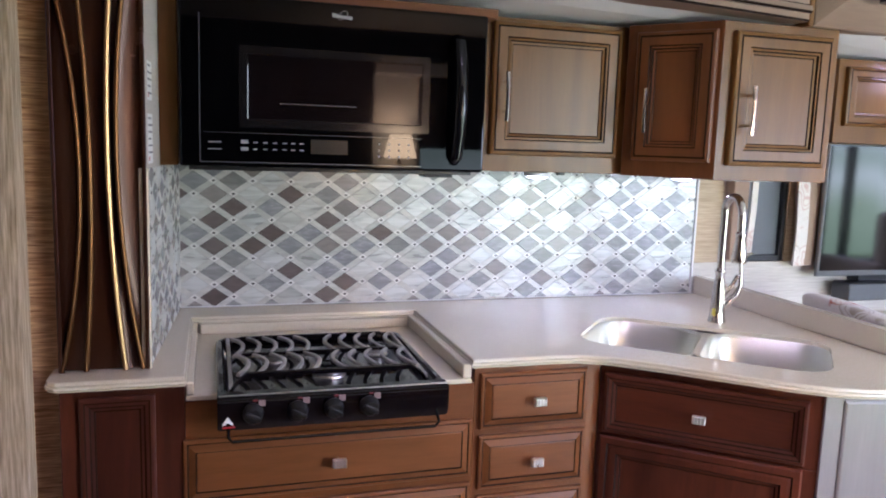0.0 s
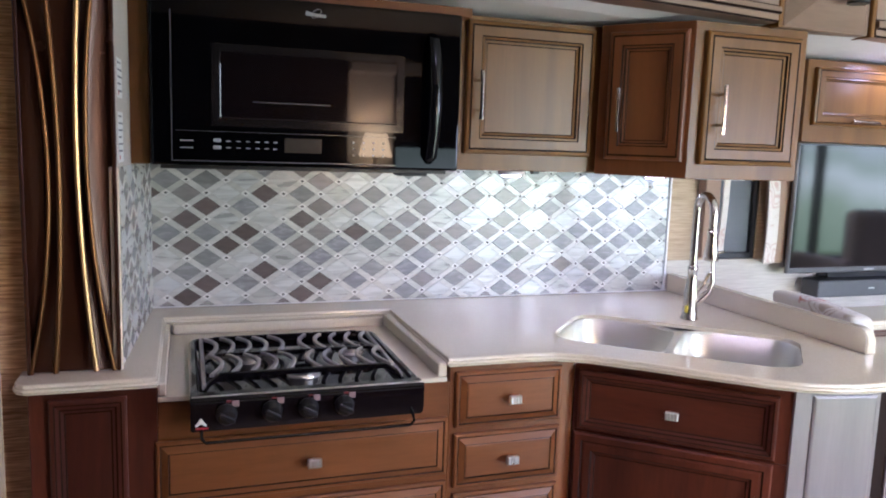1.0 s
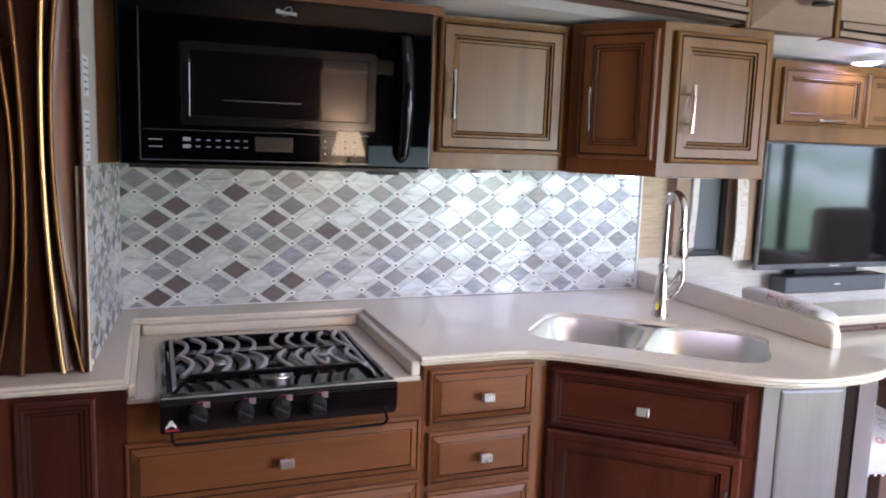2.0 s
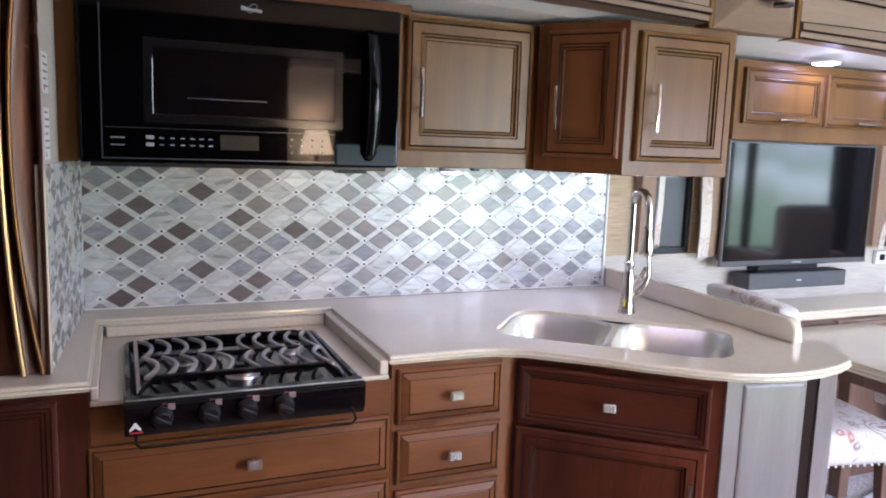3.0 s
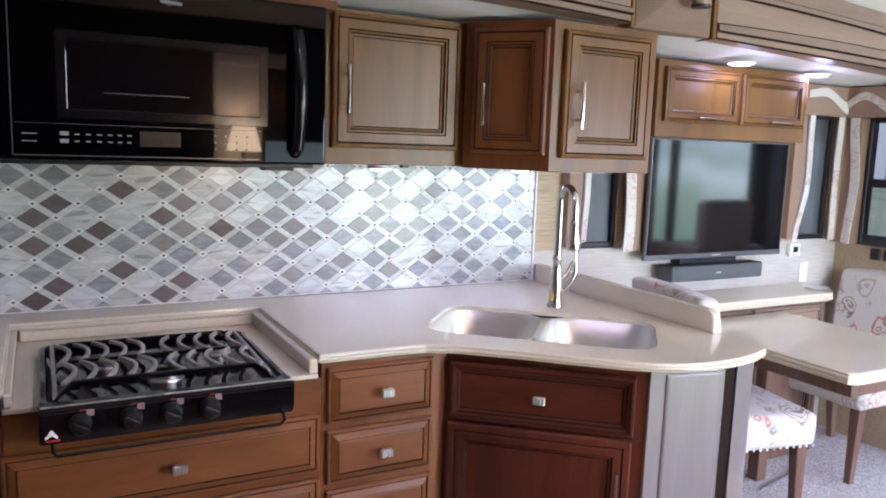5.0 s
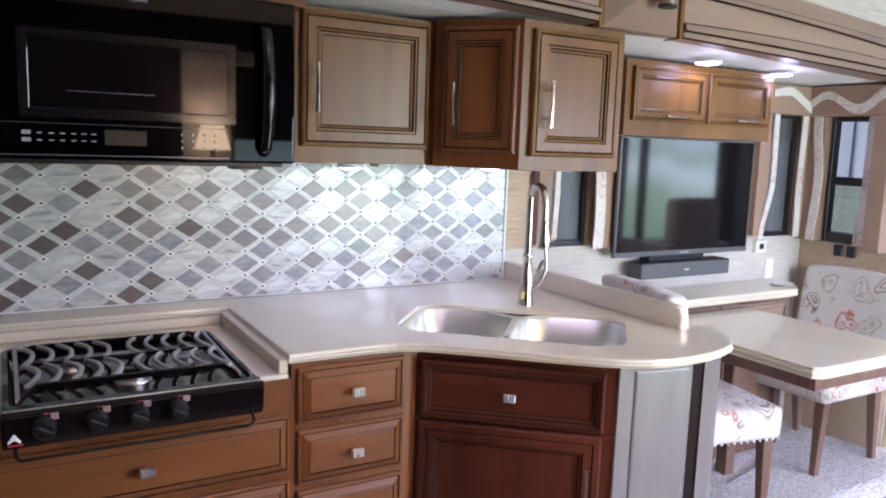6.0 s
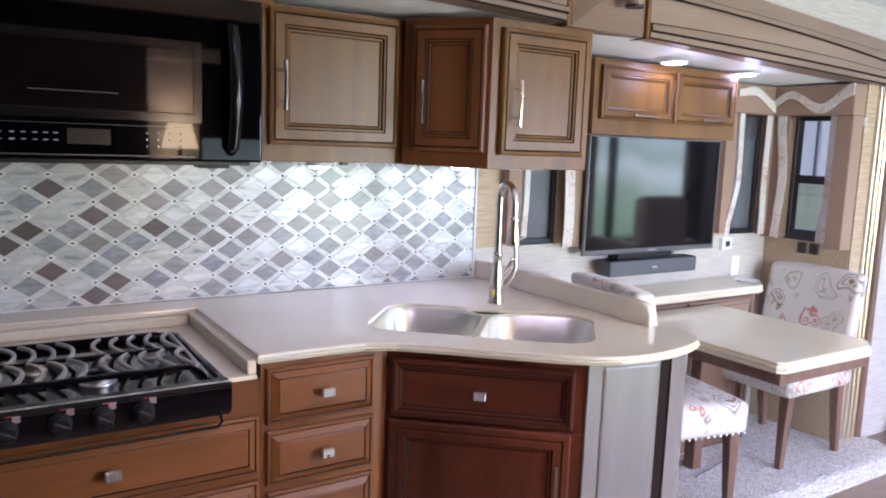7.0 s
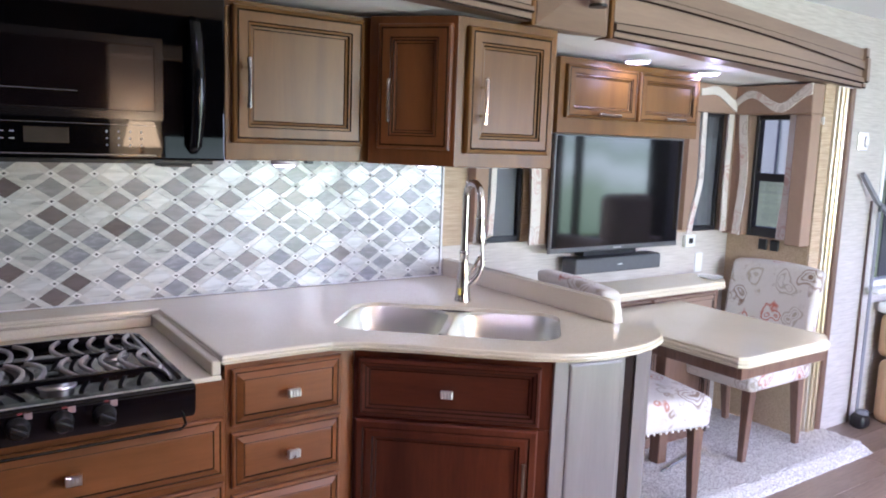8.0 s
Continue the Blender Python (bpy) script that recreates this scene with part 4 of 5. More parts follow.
part("display", block(0.312, 0.405, -0.0012, 0.0, 0.040, 0.076, 0), plain("display_glass", (0.03, 0.025, 0.02), 0.15), door_mw)
logo = part("emblem", wavy([(0.362, 0.377), (0.385, 0.376), (0.412, 0.374)], [(0.362, 0.388), (0.385, 0.383), (0.412, 0.382)], -0.0016, 0.001, 6), MW_PRINT, door_mw, "pale maker's mark")
part("emblem_swoosh", tube(bmesh.new(), [(0.388 + 0.012 * math.cos(a), -0.0015, 0.383 + 0.009 * math.sin(a) + 0.006 * math.cos(a)) for a in np.linspace(0, 2 * math.pi, 18, endpoint=False)], 0.0008, 5, True), MW_PRINT, door_mw)
bm = bmesh.new()
pts = [(0.690, 0.004, 0.030), (0.690, -0.022, 0.042), (0.692, -0.036, 0.11), (0.693, -0.040, 0.19), (0.692, -0.036, 0.27), (0.690, -0.022, 0.338), (0.690, 0.004, 0.350)]
tube(bm, pts, [0.011, 0.012, 0.012, 0.012, 0.012, 0.012, 0.011], 10)
bmesh.ops.scale(bm, vec=(1.35, 1, 1), verts=bm.verts, space=Matrix.Translation((-0.691, 0, 0)))
part("handle", bm, BLACK, door_mw, "bowed black handle", True)
part("vent_grille", block(0.02, 0.75, 0.03, 0.40, -0.006, 0.004, 0.002), BLACK_MATT, mw)
part("lamp_cover", block(0.62, 0.70, 0.04, 0.10, -0.014, -0.005, 0.003), BLACK_MATT, mw)

# ---- cooktop ----
hob = thing("cooktop", pose(-0.008, 1.585, 0.858), "black enamel gas cooktop with wavy grates and four knobs", "cooktop")
bm = bmesh.new()
sweep = round_rect(0.0, 0.505, 0.025, 0.505, 0.036, 5)
loops = sweep_edge(bm, sweep, [(0, 0.0), (0, 0.024), (-0.004, 0.028), (-0.014, 0.028), (-0.018, 0.018), (-0.03, 0.012)])
bm.faces.new(loops[-1])
part("tray", bm, ENAMEL, hob)
bm = bmesh.new()
sect = [(0.000, 0.020), (0.008, 0.029), (0.040, 0.030), (0.040, -0.048), (0.012, -0.048), (0.002, -0.030)]
a, b = [bm.verts.new((0.0, y, z)) for y, z in sect], [bm.verts.new((0.505, y, z)) for y, z in sect]
bm.faces.new(a), bm.faces.new(b)
for i in range(len(sect)):
    j = (i + 1) % len(sect)
    bm.faces.new((a[i], a[j], b[j], b[i]))
bmesh.ops.bevel(bm, geom=list(bm.edges), offset=0.003, segments=2, affect="EDGES")
front = part("front_panel", bm, ENAMEL, hob)
part("steel_edge", block(0.003, 0.502, 0.006, 0.012, 0.0285, 0.0305, 0.0005), STEEL, front)
DIAL, DIAL_RED = plain("dial_print", (0.24, 0.16, 0.16), 0.4), plain("red_dial_print", (0.16, 0.02, 0.02), 0.4)
for x in (0.072, 0.165, 0.242, 0.320):
    bm = bmesh.new()
    lathe(bm, [(0.021, 0.0), (0.0225, 0.006), (0.0195, 0.010), (0.0180, 0.022), (0.015, 0.025)], 20)
    box(bm, -0.0055, 0.0055, -0.018, 0.018, 0.0225, 0.031, 0.002)
    bm.transform(Matrix.Translation((x, 0.001, -0.006)) @ Matrix.Rotation(radians(95), 4, "X") @ Matrix.Rotation(radians(62), 4, "Z"))
    kn = part("control_knob", bm, BLACK_MATT, front, "round black knob with a grip bar", True)
    part("dial_mark", block(x + 0.011, x + 0.026, -0.0005, 0.004, 0.006, 0.0195, 0.001), DIAL, front)
    part("red_mark", block(x + 0.000, x + 0.010, 0.000, 0.004, 0.017, 0.021, 0.0005), DIAL_RED, front)
part("badge", wavy([(0.010, -0.032), (0.021, -0.026), (0.032, -0.032)], [(0.010, -0.027), (0.021, -0.014), (0.032, -0.027)], -0.001, 0.002, 8), TRIM_WHITE, front, "small white emblem")
part("badge_bar", block(0.010, 0.036, 0.002, 0.006, -0.0385, -0.0355, 0), plain("red_bar", (0.4, 0.02, 0.02), 0.4), front)
part("guard_bar", tube(bmesh.new(), [(0.022, 0.012, -0.040), (0.022, -0.008, -0.055), (0.030, -0.010, -0.064), (0.470, -0.010, -0.064), (0.480, -0.008, -0.055), (0.480, 0.012, -0.040)], 0.0035, 8), BLACK, hob, "thin black guard rail", True)
for x, y, r in ((0.140, 0.315, 0.026), (0.258, 0.175, 0.034), (0.405, 0.335, 0.026)):
    burner = part("burner", lathe(bmesh.new(), [(r + 0.006, 0.0125), (r + 0.005, 0.016), (r, 0.018), (r, 0.030), (r - 0.004, 0.034)], 28, (x, y, 0)), STEEL, hob, "", True)
    part("cap", lathe(bmesh.new(), [(r - 0.006, 0.0345), (r - 0.004, 0.038), (r - 0.010, 0.041)], 28, (x, y, 0)), BLACK, burner, "", True)


def ribbon(pts, wide, tall):
    """A flat bar swept along a level path."""
    bm, rows = bmesh.new(), []
    for k, p in enumerate(pts):
        p = Vector(p)
        d = Vector(pts[min(k + 1, len(pts) - 1)]) - Vector(pts[max(k - 1, 0)])
        side = Vector((d.y, -d.x, 0)).normalized() * (wide / 2)
        z = Vector((0, 0, tall))
        rows.append([bm.verts.new(q) for q in (p - side - z, p + side - z, p + side - z * 0.2, p + side * 0.6, p - side * 0.6, p - side - z * 0.2)])
    for a, b in zip(rows, rows[1:]):
        for i in range(6):
            bm.faces.new((a[i], a[(i + 1) % 6], b[(i + 1) % 6], b[i]))
    bm.faces.new(rows[0]), bm.faces.new(rows[-1])
    bmesh.ops.recalc_face_normals(bm, faces=list(bm.faces))
    return bm


# grate: three rails, low sides, two rows of curved fingers bowed towards the middle
G = 0.050
for y, top in ((0.106, G), (0.272, G - 0.002), (0.455, G - 0.008)):
    tall = 0.013 if y < 0.2 else 0.008
    lead = 0.016 if y < 0.2 else 0.0
    pts = [(0.030, y - lead, top - 0.028), (0.040, y - lead * 0.6, top - 0.016), (0.064, y, top), (0.250, y, top), (0.440, y, top), (0.464, y - lead * 0.6, top - 0.014), (0.474, y - lead, top - 0.026)]
    part("grate_bar", ribbon(pts, 0.007, tall), ENAMEL, hob)
for x in (0.030, 0.474):
    part("grate_bar", ribbon([(x, 0.09, G - 0.022), (x, 0.28, G - 0.016), (x, 0.460, G - 0.012)], 0.009, 0.010), IRON, hob)
for row, (ya, yb) in enumerate(((0.269, 0.110), (0.452, 0.276))):
    for i in range(10):
        s = -1 if i < 5 else 1
        x = (0.046 + i * 0.041 if i < 5 else 0.458 - (9 - i) * 0.041) + (0.006 if row else 0.0) * s
        h = G + 0.001 - 0.006 * row
        pts = [(x - s * 0.026 * math.sin(math.pi * k / 12), ya + (yb - ya) * k / 12, h - 0.004 * abs(k / 6 - 1) ** 2) for k in range(13)]
        part("grate_finger", ribbon(pts, 0.0092, 0.008), IRON, hob)

# ---- double sink and faucet ----
sink = thing("sink", SINK, "brushed steel double bowl sink set under the worktop", "sink")
for bowl in BOWLS:
    bm = bmesh.new()
    loops = sweep_edge(bm, bowl, [(0.012, TOP - 0.0125), (0.003, TOP - 0.0125), (0.000, TOP - 0.016), (-0.006, TOP - 0.13), (-0.018, TOP - 0.165), (-0.045, TOP - 0.175)])
    bm.faces.new(loops[-1])
    ob = part("bowl", bm, SINK_STEEL, sink, "", True)
    cx, cy = sum(p[0] for p in bowl) / len(bowl), sum(p[1] for p in bowl) / len(bowl)
    part("drain", lathe(bmesh.new(), [(0.045, TOP - 0.1745), (0.045, TOP - 0.171), (0.036, TOP - 0.171), (0.034, TOP - 0.174)], 24, (cx, cy, 0)), CHROME, ob, "", True)

bm = bmesh.new()
sect = [(-0.238, -0.040), (-0.236, -0.020), (-0.230, -0.0165), (-0.218, -0.0165), (-0.212, -0.020), (-0.210, -0.040)]
dips = [(1.99, 0.0), (2.02, 0.002), (2.08, 0.010), (2.17, 0.013), (2.26, 0.010), (2.32, 0.002), (2.352, 0.0)]
rows = [[bm.verts.new((u, v, TOP + z - dip)) for u, z in sect] for v, dip in dips]
for a, b in zip(rows, rows[1:]):
    for i in range(len(sect) - 1):
        bm.faces.new((a[i], a[i + 1], b[i + 1], b[i]))
part("divider", bm, SINK_STEEL, sink, "", True)
for v0, s in ((1.992, 1), (2.350, -1)):
    bm = bmesh.new()
    pts = [(-0.33, v0), (-0.224, v0 + s * 0.055), (-0.12, v0)]
    tri = [bm.verts.new((u, v, TOP - 0.0165)) for u, v in pts]
    bm.faces.new(tri)
    part("corner_web", bm, SINK_STEEL, sink)

tap = thing("faucet", pose(1.481, 1.959, TOP, 0, 0, -97), "brushed nickel gooseneck faucet with a pull-down spray", "faucet")
part("base", lathe(bmesh.new(), [(0.027, 0.001), (0.027, 0.006), (0.024, 0.012), (0.0225, 0.04), (0.020, 0.085), (0.0155, 0.125), (0.0135, 0.150), (0.0165, 0.157), (0.0165, 0.164), (0.013, 0.170)], 24), NICKEL, tap, "", True)
R = 0.046
pts = [(0, 0, 0.165), (0, 0, 0.345)] + [(R - R * math.cos(radians(q)), 0, 0.345 + R * math.sin(radians(q))) for q in range(15, 180, 15)] + [(0.094, 0, 0.330), (0.095, 0, 0.285)]
part("spout", tube(bmesh.new(), pts, 0.0122, 14), NICKEL, tap, "", True)
part("spray_head", lathe(bmesh.new(), [(0.013, 0.292), (0.0155, 0.288), (0.0155, 0.280), (0.014, 0.270), (0.021, 0.225), (0.023, 0.205), (0.021, 0.200), (0.017, 0.199)], 20, (0.095, 0, 0)), NICKEL, tap, "", True)


def out_by(s, z):
    """A point s metres out on the lever's side."""
    return (0.33 * s, 0.943 * s, z)


part("spray_button", tube(bmesh.new(), [(0.100, 0.016, 0.222), (0.104, 0.036, 0.230)], 0.004, 8), NICKEL, tap, "", True)
part("lever", tube(bmesh.new(), [out_by(0.008, 0.045), out_by(0.030, 0.066), out_by(0.052, 0.090), out_by(0.062, 0.120), out_by(0.060, 0.160), out_by(0.055, 0.205)], [0.013, 0.012, 0.010, 0.008, 0.006, 0.005], 10), NICKEL, tap, "", True)
part("lever_link", tube(bmesh.new(), [out_by(0.014, 0.086), out_by(0.034, 0.112), out_by(0.052, 0.150)], 0.006, 8), NICKEL, tap, "", True)
part("tag", block(0.008, 0.022, -0.0235, -0.0185, 0.024, 0.046, 0.002), plain("yellow_tag", (0.75, 0.62, 0.05), 0.5), tap, "small yellow sticker")

# ---- lights in use ----
for x, y in ((0.93, 2.135), (1.47, 2.18)):
    puck = thing("puck_light", pose(x, y, 1.350), "lit round puck light under the wall cabinet", "light", "puck lights")
    part("ring", lathe(bmesh.new(), [(0.040, 0.0), (0.040, -0.010), (0.036, -0.013), (0.030, -0.013)], 28), TRIM_WHITE, puck, "", True)
    part("lens", lathe(bmesh.new(), [(0.030, -0.010), (0.030, -0.0145), (0.022, -0.017)], 28), LIGHT_DISC, puck, "", True)
    lamp("puck_lamp", "SPOT", 0.48, pose(x, y, 1.330), (0.86, 0.94, 1.0), cone=165, radius=0.03)
for x, y in ((2.315, 2.02), (2.841, 2.09)):
    down = thing("ceiling_light", pose(x, y, 1.757), "lit recessed ceiling light in the slide-out", "light", "ceiling lights")
    part("ring", lathe(bmesh.new(), [(0.052, 0.0), (0.052, -0.004), (0.046, -0.007), (0.042, -0.006)], 28), TRIM_WHITE, down, "", True)
    part("lens", lathe(bmesh.new(), [(0.042, -0.003), (0.041, -0.0075), (0.030, -0.010)], 28), LIGHT_DISC, down, "", True)
    lamp("down_lamp", "POINT", 0.32, pose(x, y - 0.03, 1.690), (1.0, 0.97, 0.93), radius=0.03)
sensor = thing("cabinet_sensor", pose(1.02, 2.16, 1.352), "small black catch under the wall cabinet", "catch")
part("body", block(-0.012, 0.012, -0.010, 0.010, -0.010, 0.0, 0.002), BLACK_MATT, sensor)
shelf = thing("light_rail", pose(1.60, 2.12, 1.336), "small white glass shelf below the cabinet", "shelf")
part("plate", block(0.0, 0.19, 0.0, 0.26, 0.0, 0.011, 0.002), TRIM_WHITE, shelf)

# ---- television wall ----
tv = thing("television", pose(2.19, 2.32, 0.972), "flat black television with a slim grey bezel", "television")
part("back", block(0.02, 0.805, 0.012, 0.045, 0.02, 0.488, 0.004), BLACK_MATT, tv)
part("bezel", rings(bmesh.new(), 0.825, 0.506, [(0, -0.012, 0), (0, 0.0, 0), (0.004, 0.003, 0), (0.009, 0.003, 0), (0.010, 0.0005, 0)], 0, 0), TV_GREY, tv, "slim grey bezel")
part("screen", block(0.010, 0.815, -0.0015, 0.010, 0.022, 0.497, 0), TV_SCREEN, tv, "glossy black screen")
part("lower_bezel", block(0.002, 0.823, -0.004, 0.010, 0.002, 0.021, 0.002), TV_GREY, tv)
part("mount", block(0.32, 0.50, 0.045, 0.078, 0.16, 0.36, 0.003), BLACK_MATT, tv)
part("catch", block(0.24, 0.275, -0.004, 0.012, 0.506, 0.516, 0.002), BLACK_MATT, tv)
part("maker_mark", block(0.385, 0.435, -0.0055, -0.004, 0.009, 0.013, 0), PRINT, tv)
bar = thing("soundbar", pose(2.315, 2.28, 0.880), "charcoal soundbar mounted under the television", "soundbar")
part("body", box(bmesh.new(), 0.0, 0.545, 0.0, 0.09, 0.0, 0.066, 0.006, 2), SPEAKER, bar)
part("top", block(0.005, 0.54, 0.005, 0.085, 0.0655, 0.068, 0.001), BLACK_MATT, bar)
part("maker_mark", block(0.255, 0.285, -0.001, 0.0005, 0.030, 0.035, 0), PRINT, bar)
part("mount", block(0.10, 0.44, 0.06, 0.118, 0.066, 0.105, 0.002), BLACK_MATT, bar)
therm = thing("thermostat", pose(3.165, BACK, 0.945), "white wall thermostat with a dark display", "thermostat")
part("case", box(bmesh.new(), 0.0, 0.075, -0.022, 0.0, 0.0, 0.062, 0.004, 2), TRIM_WHITE, therm)
part("display", block(0.022, 0.055, -0.0235, -0.0215, 0.018, 0.045, 0.001), BLACK_MATT, therm)
sw = thing("light_switch", pose(END, 1.965, 1.585, 0, 0, -90), "small white switch plate on the grasscloth wall", "switch")
part("plate", block(-0.03, 0.03, -0.006, 0.0, -0.018, 0.018, 0.002), TRIM_WHITE, sw)
out = thing("outlet", pose(END, 2.155, 0.985, 0, 0, -90), "pair of black sockets on the end wall", "outlet")
for x in (-0.032, 0.032):
    part("socket", block(x - 0.024, x + 0.024, -0.012, 0.0, -0.042, 0.012, 0.004), BLACK_MATT, out)
pad = thing("wall_socket", pose(3.30, BACK, 0.86), "white double socket above the credenza", "outlet")
part("plate", block(-0.03, 0.03, -0.006, 0.0, -0.05, 0.05, 0.003), TRIM_WHITE, pad)

# ---- dinette: credenza, table and two chairs on the raised carpet ----
FLOOR2 = 0.045
bm = bmesh.new()
sect = [(2.40, FLOOR2), (1.735, FLOOR2), (1.715, FLOOR2 - 0.004), (1.690, FLOOR2 - 0.018), (1.660, 0.012), (1.655, 0.0)]
cols = 90
rows = []
fine = []
for (ya, za), (yb, zb) in zip(sect, sect[1:]):
    k = 40 if ya - yb > 0.1 else 4
    fine += [(ya + (yb - ya) * i / k, za + (zb - za) * i / k) for i in range(k)]
fine.append(sect[-1])
for y, z in fine:
    rows.append([bm.verts.new((1.72 + (3.76 - 1.72) * i / cols + random.uniform(-0.006, 0.006), y + random.uniform(-0.004, 0.004), z + random.uniform(-0.003, 0.003))) for i in range(cols + 1)])
for a, b in zip(rows, rows[1:]):
    for i in range(cols):
        bm.faces.new((a[i], a[i + 1], b[i + 1], b[i]))
edge = [r[-1] for r in rows]
low = [bm.verts.new((v.co.x + 0.02, v.co.y, -0.002)) for v in edge]
for i in range(len(edge) - 1):
    bm.faces.new((edge[i], edge[i + 1], low[i + 1], low[i]))
tagged(part("carpet", bm, CARPET, smooth=True), "pale grey shag carpet on the raised slide-out floor", "carpet", kind="structure")

cred = thing("credenza", pose(1.745, 2.395, 0), "low credenza with a pale counter top under the television", "credenza")
bm = bmesh.new()
top_outline = [(0.0, 0.0), (0.0, -0.245), (1.44, -0.245), (1.50, -0.20), (1.50, 0.0)]
loops = sweep_edge(bm, top_outline, [(-0.004, 0.810), (0, 0.806), (0.001, 0.798), (-0.003, 0.795), (0.003, 0.790), (0, 0.776), (-0.02, 0.775)])
bm.faces.new(loops[0])
part("top", bm, COUNTER, cred)
part("body", block(0.0, 1.44, -0.21, 0.0, 0.046, 0.775, 0.002), LEG_WOOD, cred)
for x0, x1 in ((0.03, 0.48), (0.50, 0.94), (0.965, 1.405)):
    d = door(cred, x0, x1, 0.60, 0.755, DRAWER_PROFILE, SHEEN_TAUPE, "drawer", y=-0.21)
    knob(d, (x0 + x1) / 2, 0.675, -0.228)
    door(cred, x0, x1, 0.10, 0.58, DOOR_PROFILE, LEG_WOOD, y=-0.21)
dish = thing("coaster", pose(3.19, 2.24, 0.811), "small white dish on the credenza end", "dish")
part("dish", lathe(bmesh.new(), [(0.03, 0.0), (0.055, 0.006), (0.058, 0.010), (0.05, 0.008)], 24), TRIM_WHITE, dish, "", True)

table = thing("dining_table", pose(2.235, 1.405, 0), "pale stone-topped dinette table with a wooden apron", "table")
bm = bmesh.new()
t_outline = [(0.0, 0.74), (0.0, 0.02), (0.03, 0.0), (0.525, 0.0), (0.600, 0.050), (0.610, 0.74)]
loops = sweep_edge(bm, t_outline, [(-0.006, 0.750), (-0.001, 0.746), (-0.004, 0.739), (0.004, 0.735), (0.003, 0.727), (-0.004, 0.724), (0.002, 0.720), (0, 0.712), (-0.02, 0.711)])
bm.faces.new(loops[0]), bm.faces.new(loops[-1])
part("tabletop", bm, COUNTER, table)
for b in ((0.018, 0.038, 0.036, 0.72), (0.575, 0.595, 0.075, 0.72), (0.018, 0.540, 0.016, 0.036), (0.038, 0.575, 0.70, 0.72)):
    part("apron", block(*b, 0.668, 0.711, 0.002), LEG_WOOD, table)
for x, y in ((0.42, 0.64),):
    part("leg", block(x, x + 0.055, y, y + 0.055, FLOOR2, 0.70, 0.003), LEG_WOOD, table)


def dining_chair(m, label, tall=0.855, studs=True):
    """Faces +x locally: upholstered seat and back on tapered legs."""
    c = thing("dining_chair", m, label, "chair", "dinette chairs")
    bm = box(bmesh.new(), 0.0, 0.47, 0.0, 0.47, 0.330, 0.455, 0.028, 4)
    bmesh.ops.subdivide_edges(bm, edges=[e for e in bm.edges if e.calc_length() > 0.2], cuts=6, use_grid_fill=True)
    for v in bm.verts:
        if v.co.z > 0.40:
            v.co.z += 0.022 * (1 - ((v.co.x - 0.235) / 0.235) ** 2) * (1 - ((v.co.y - 0.235) / 0.235) ** 2)
    seat = part("seat", bm, FABRIC, c, "padded paisley seat", True)
    first = None
    spots = [((0.02 + i * 0.0285, -0.001, 0.338), 90) for i in range(16)] + [((0.02 + i * 0.0285, 0.471, 0.338), -90) for i in range(16)]
    for p, a in spots if studs else ():
        if first is None:
            first = part("nailhead", lathe(bmesh.new(), [(0.0055, 0.0), (0.005, 0.002), (0.0025, 0.0038)], 8), CHROME, seat, "bright nailhead stud", True)
            ob = first
        else:
            ob = new("nailhead", first.data)
            ob.parent = seat
        ob.matrix_basis = pose(*p, a, 0, 0)
    bm = box(bmesh.new(), -0.035, 0.045, 0.005, 0.465, 0.40, tall, 0.022, 4)
    bmesh.ops.subdivide_edges(bm, edges=[e for e in bm.edges if e.calc_length() > 0.2], cuts=6, use_grid_fill=True)
    for v in bm.verts:
        h = (v.co.z - 0.40) / (tall - 0.40)
        v.co.x += -0.055 * h * h + 0.018 * (2 * v.co.y / 0.47 - 1) ** 2
        v.co.z -= 0.014 * (2 * v.co.y / 0.47 - 1) ** 2 * h
    part("backrest", bm, FABRIC, c, "gently curved paisley backrest", True)
    for x, y, lean in ((0.022, 0.020, -0.04), (0.022, 0.405, -0.04), (0.400, 0.020, 0.012), (0.400, 0.405, 0.012)):
        bm = bmesh.new()
        a = [bm.verts.new((x + dx, y + dy, 0.340)) for dx, dy in ((0, 0), (0.048, 0), (0.048, 0.045), (0, 0.045))]
        b = [bm.verts.new((x + lean + 0.008 + dx, y + 0.006 + dy, 0.0)) for dx, dy in ((0, 0), (0.028, 0), (0.028, 0.028), (0, 0.028))]
        bm.faces.new(a), bm.faces.new(b)
        for i in range(4):
            bm.faces.new((a[i], a[(i + 1) % 4], b[(i + 1) % 4], b[i]))
        bmesh.ops.bevel(bm, geom=list(bm.edges), offset=0.002, segments=1, affect="EDGES")
        part("leg", bm, LEG_WOOD, c)
    return c


dining_chair(pose(2.020, 1.760, FLOOR2, 0, 0, -11), "paisley dining chair tucked in behind the peninsula", 0.90)
dining_chair(pose(3.450, 2.30, FLOOR2, 0, 0, 180), "paisley dining chair at the far table end", studs=False)

cable = thing("cable", pose(0, 0, 0), "thin dark cable lying on the carpet", "cable")
part("wire", tube(bmesh.new(), [(2.60, 1.98, FLOOR2 + 0.006), (2.80, 2.02, FLOOR2 + 0.006), (2.98, 2.08, FLOOR2 + 0.010), (3.10, 2.15, FLOOR2 + 0.03), (3.16, 2.18, FLOOR2 + 0.05)], 0.005, 6), STRAP, cable, "", True)
part("hook", tube(bmesh.new(), [(3.16, 2.18, FLOOR2 + 0.012), (3.165, 2.18, FLOOR2 + 0.07), (3.16, 2.18, FLOOR2 + 0.11), (3.13, 2.18, FLOOR2 + 0.12), (3.115, 2.18, FLOOR2 + 0.10)], 0.005, 6), BLACK_MATT, cable, "", True)

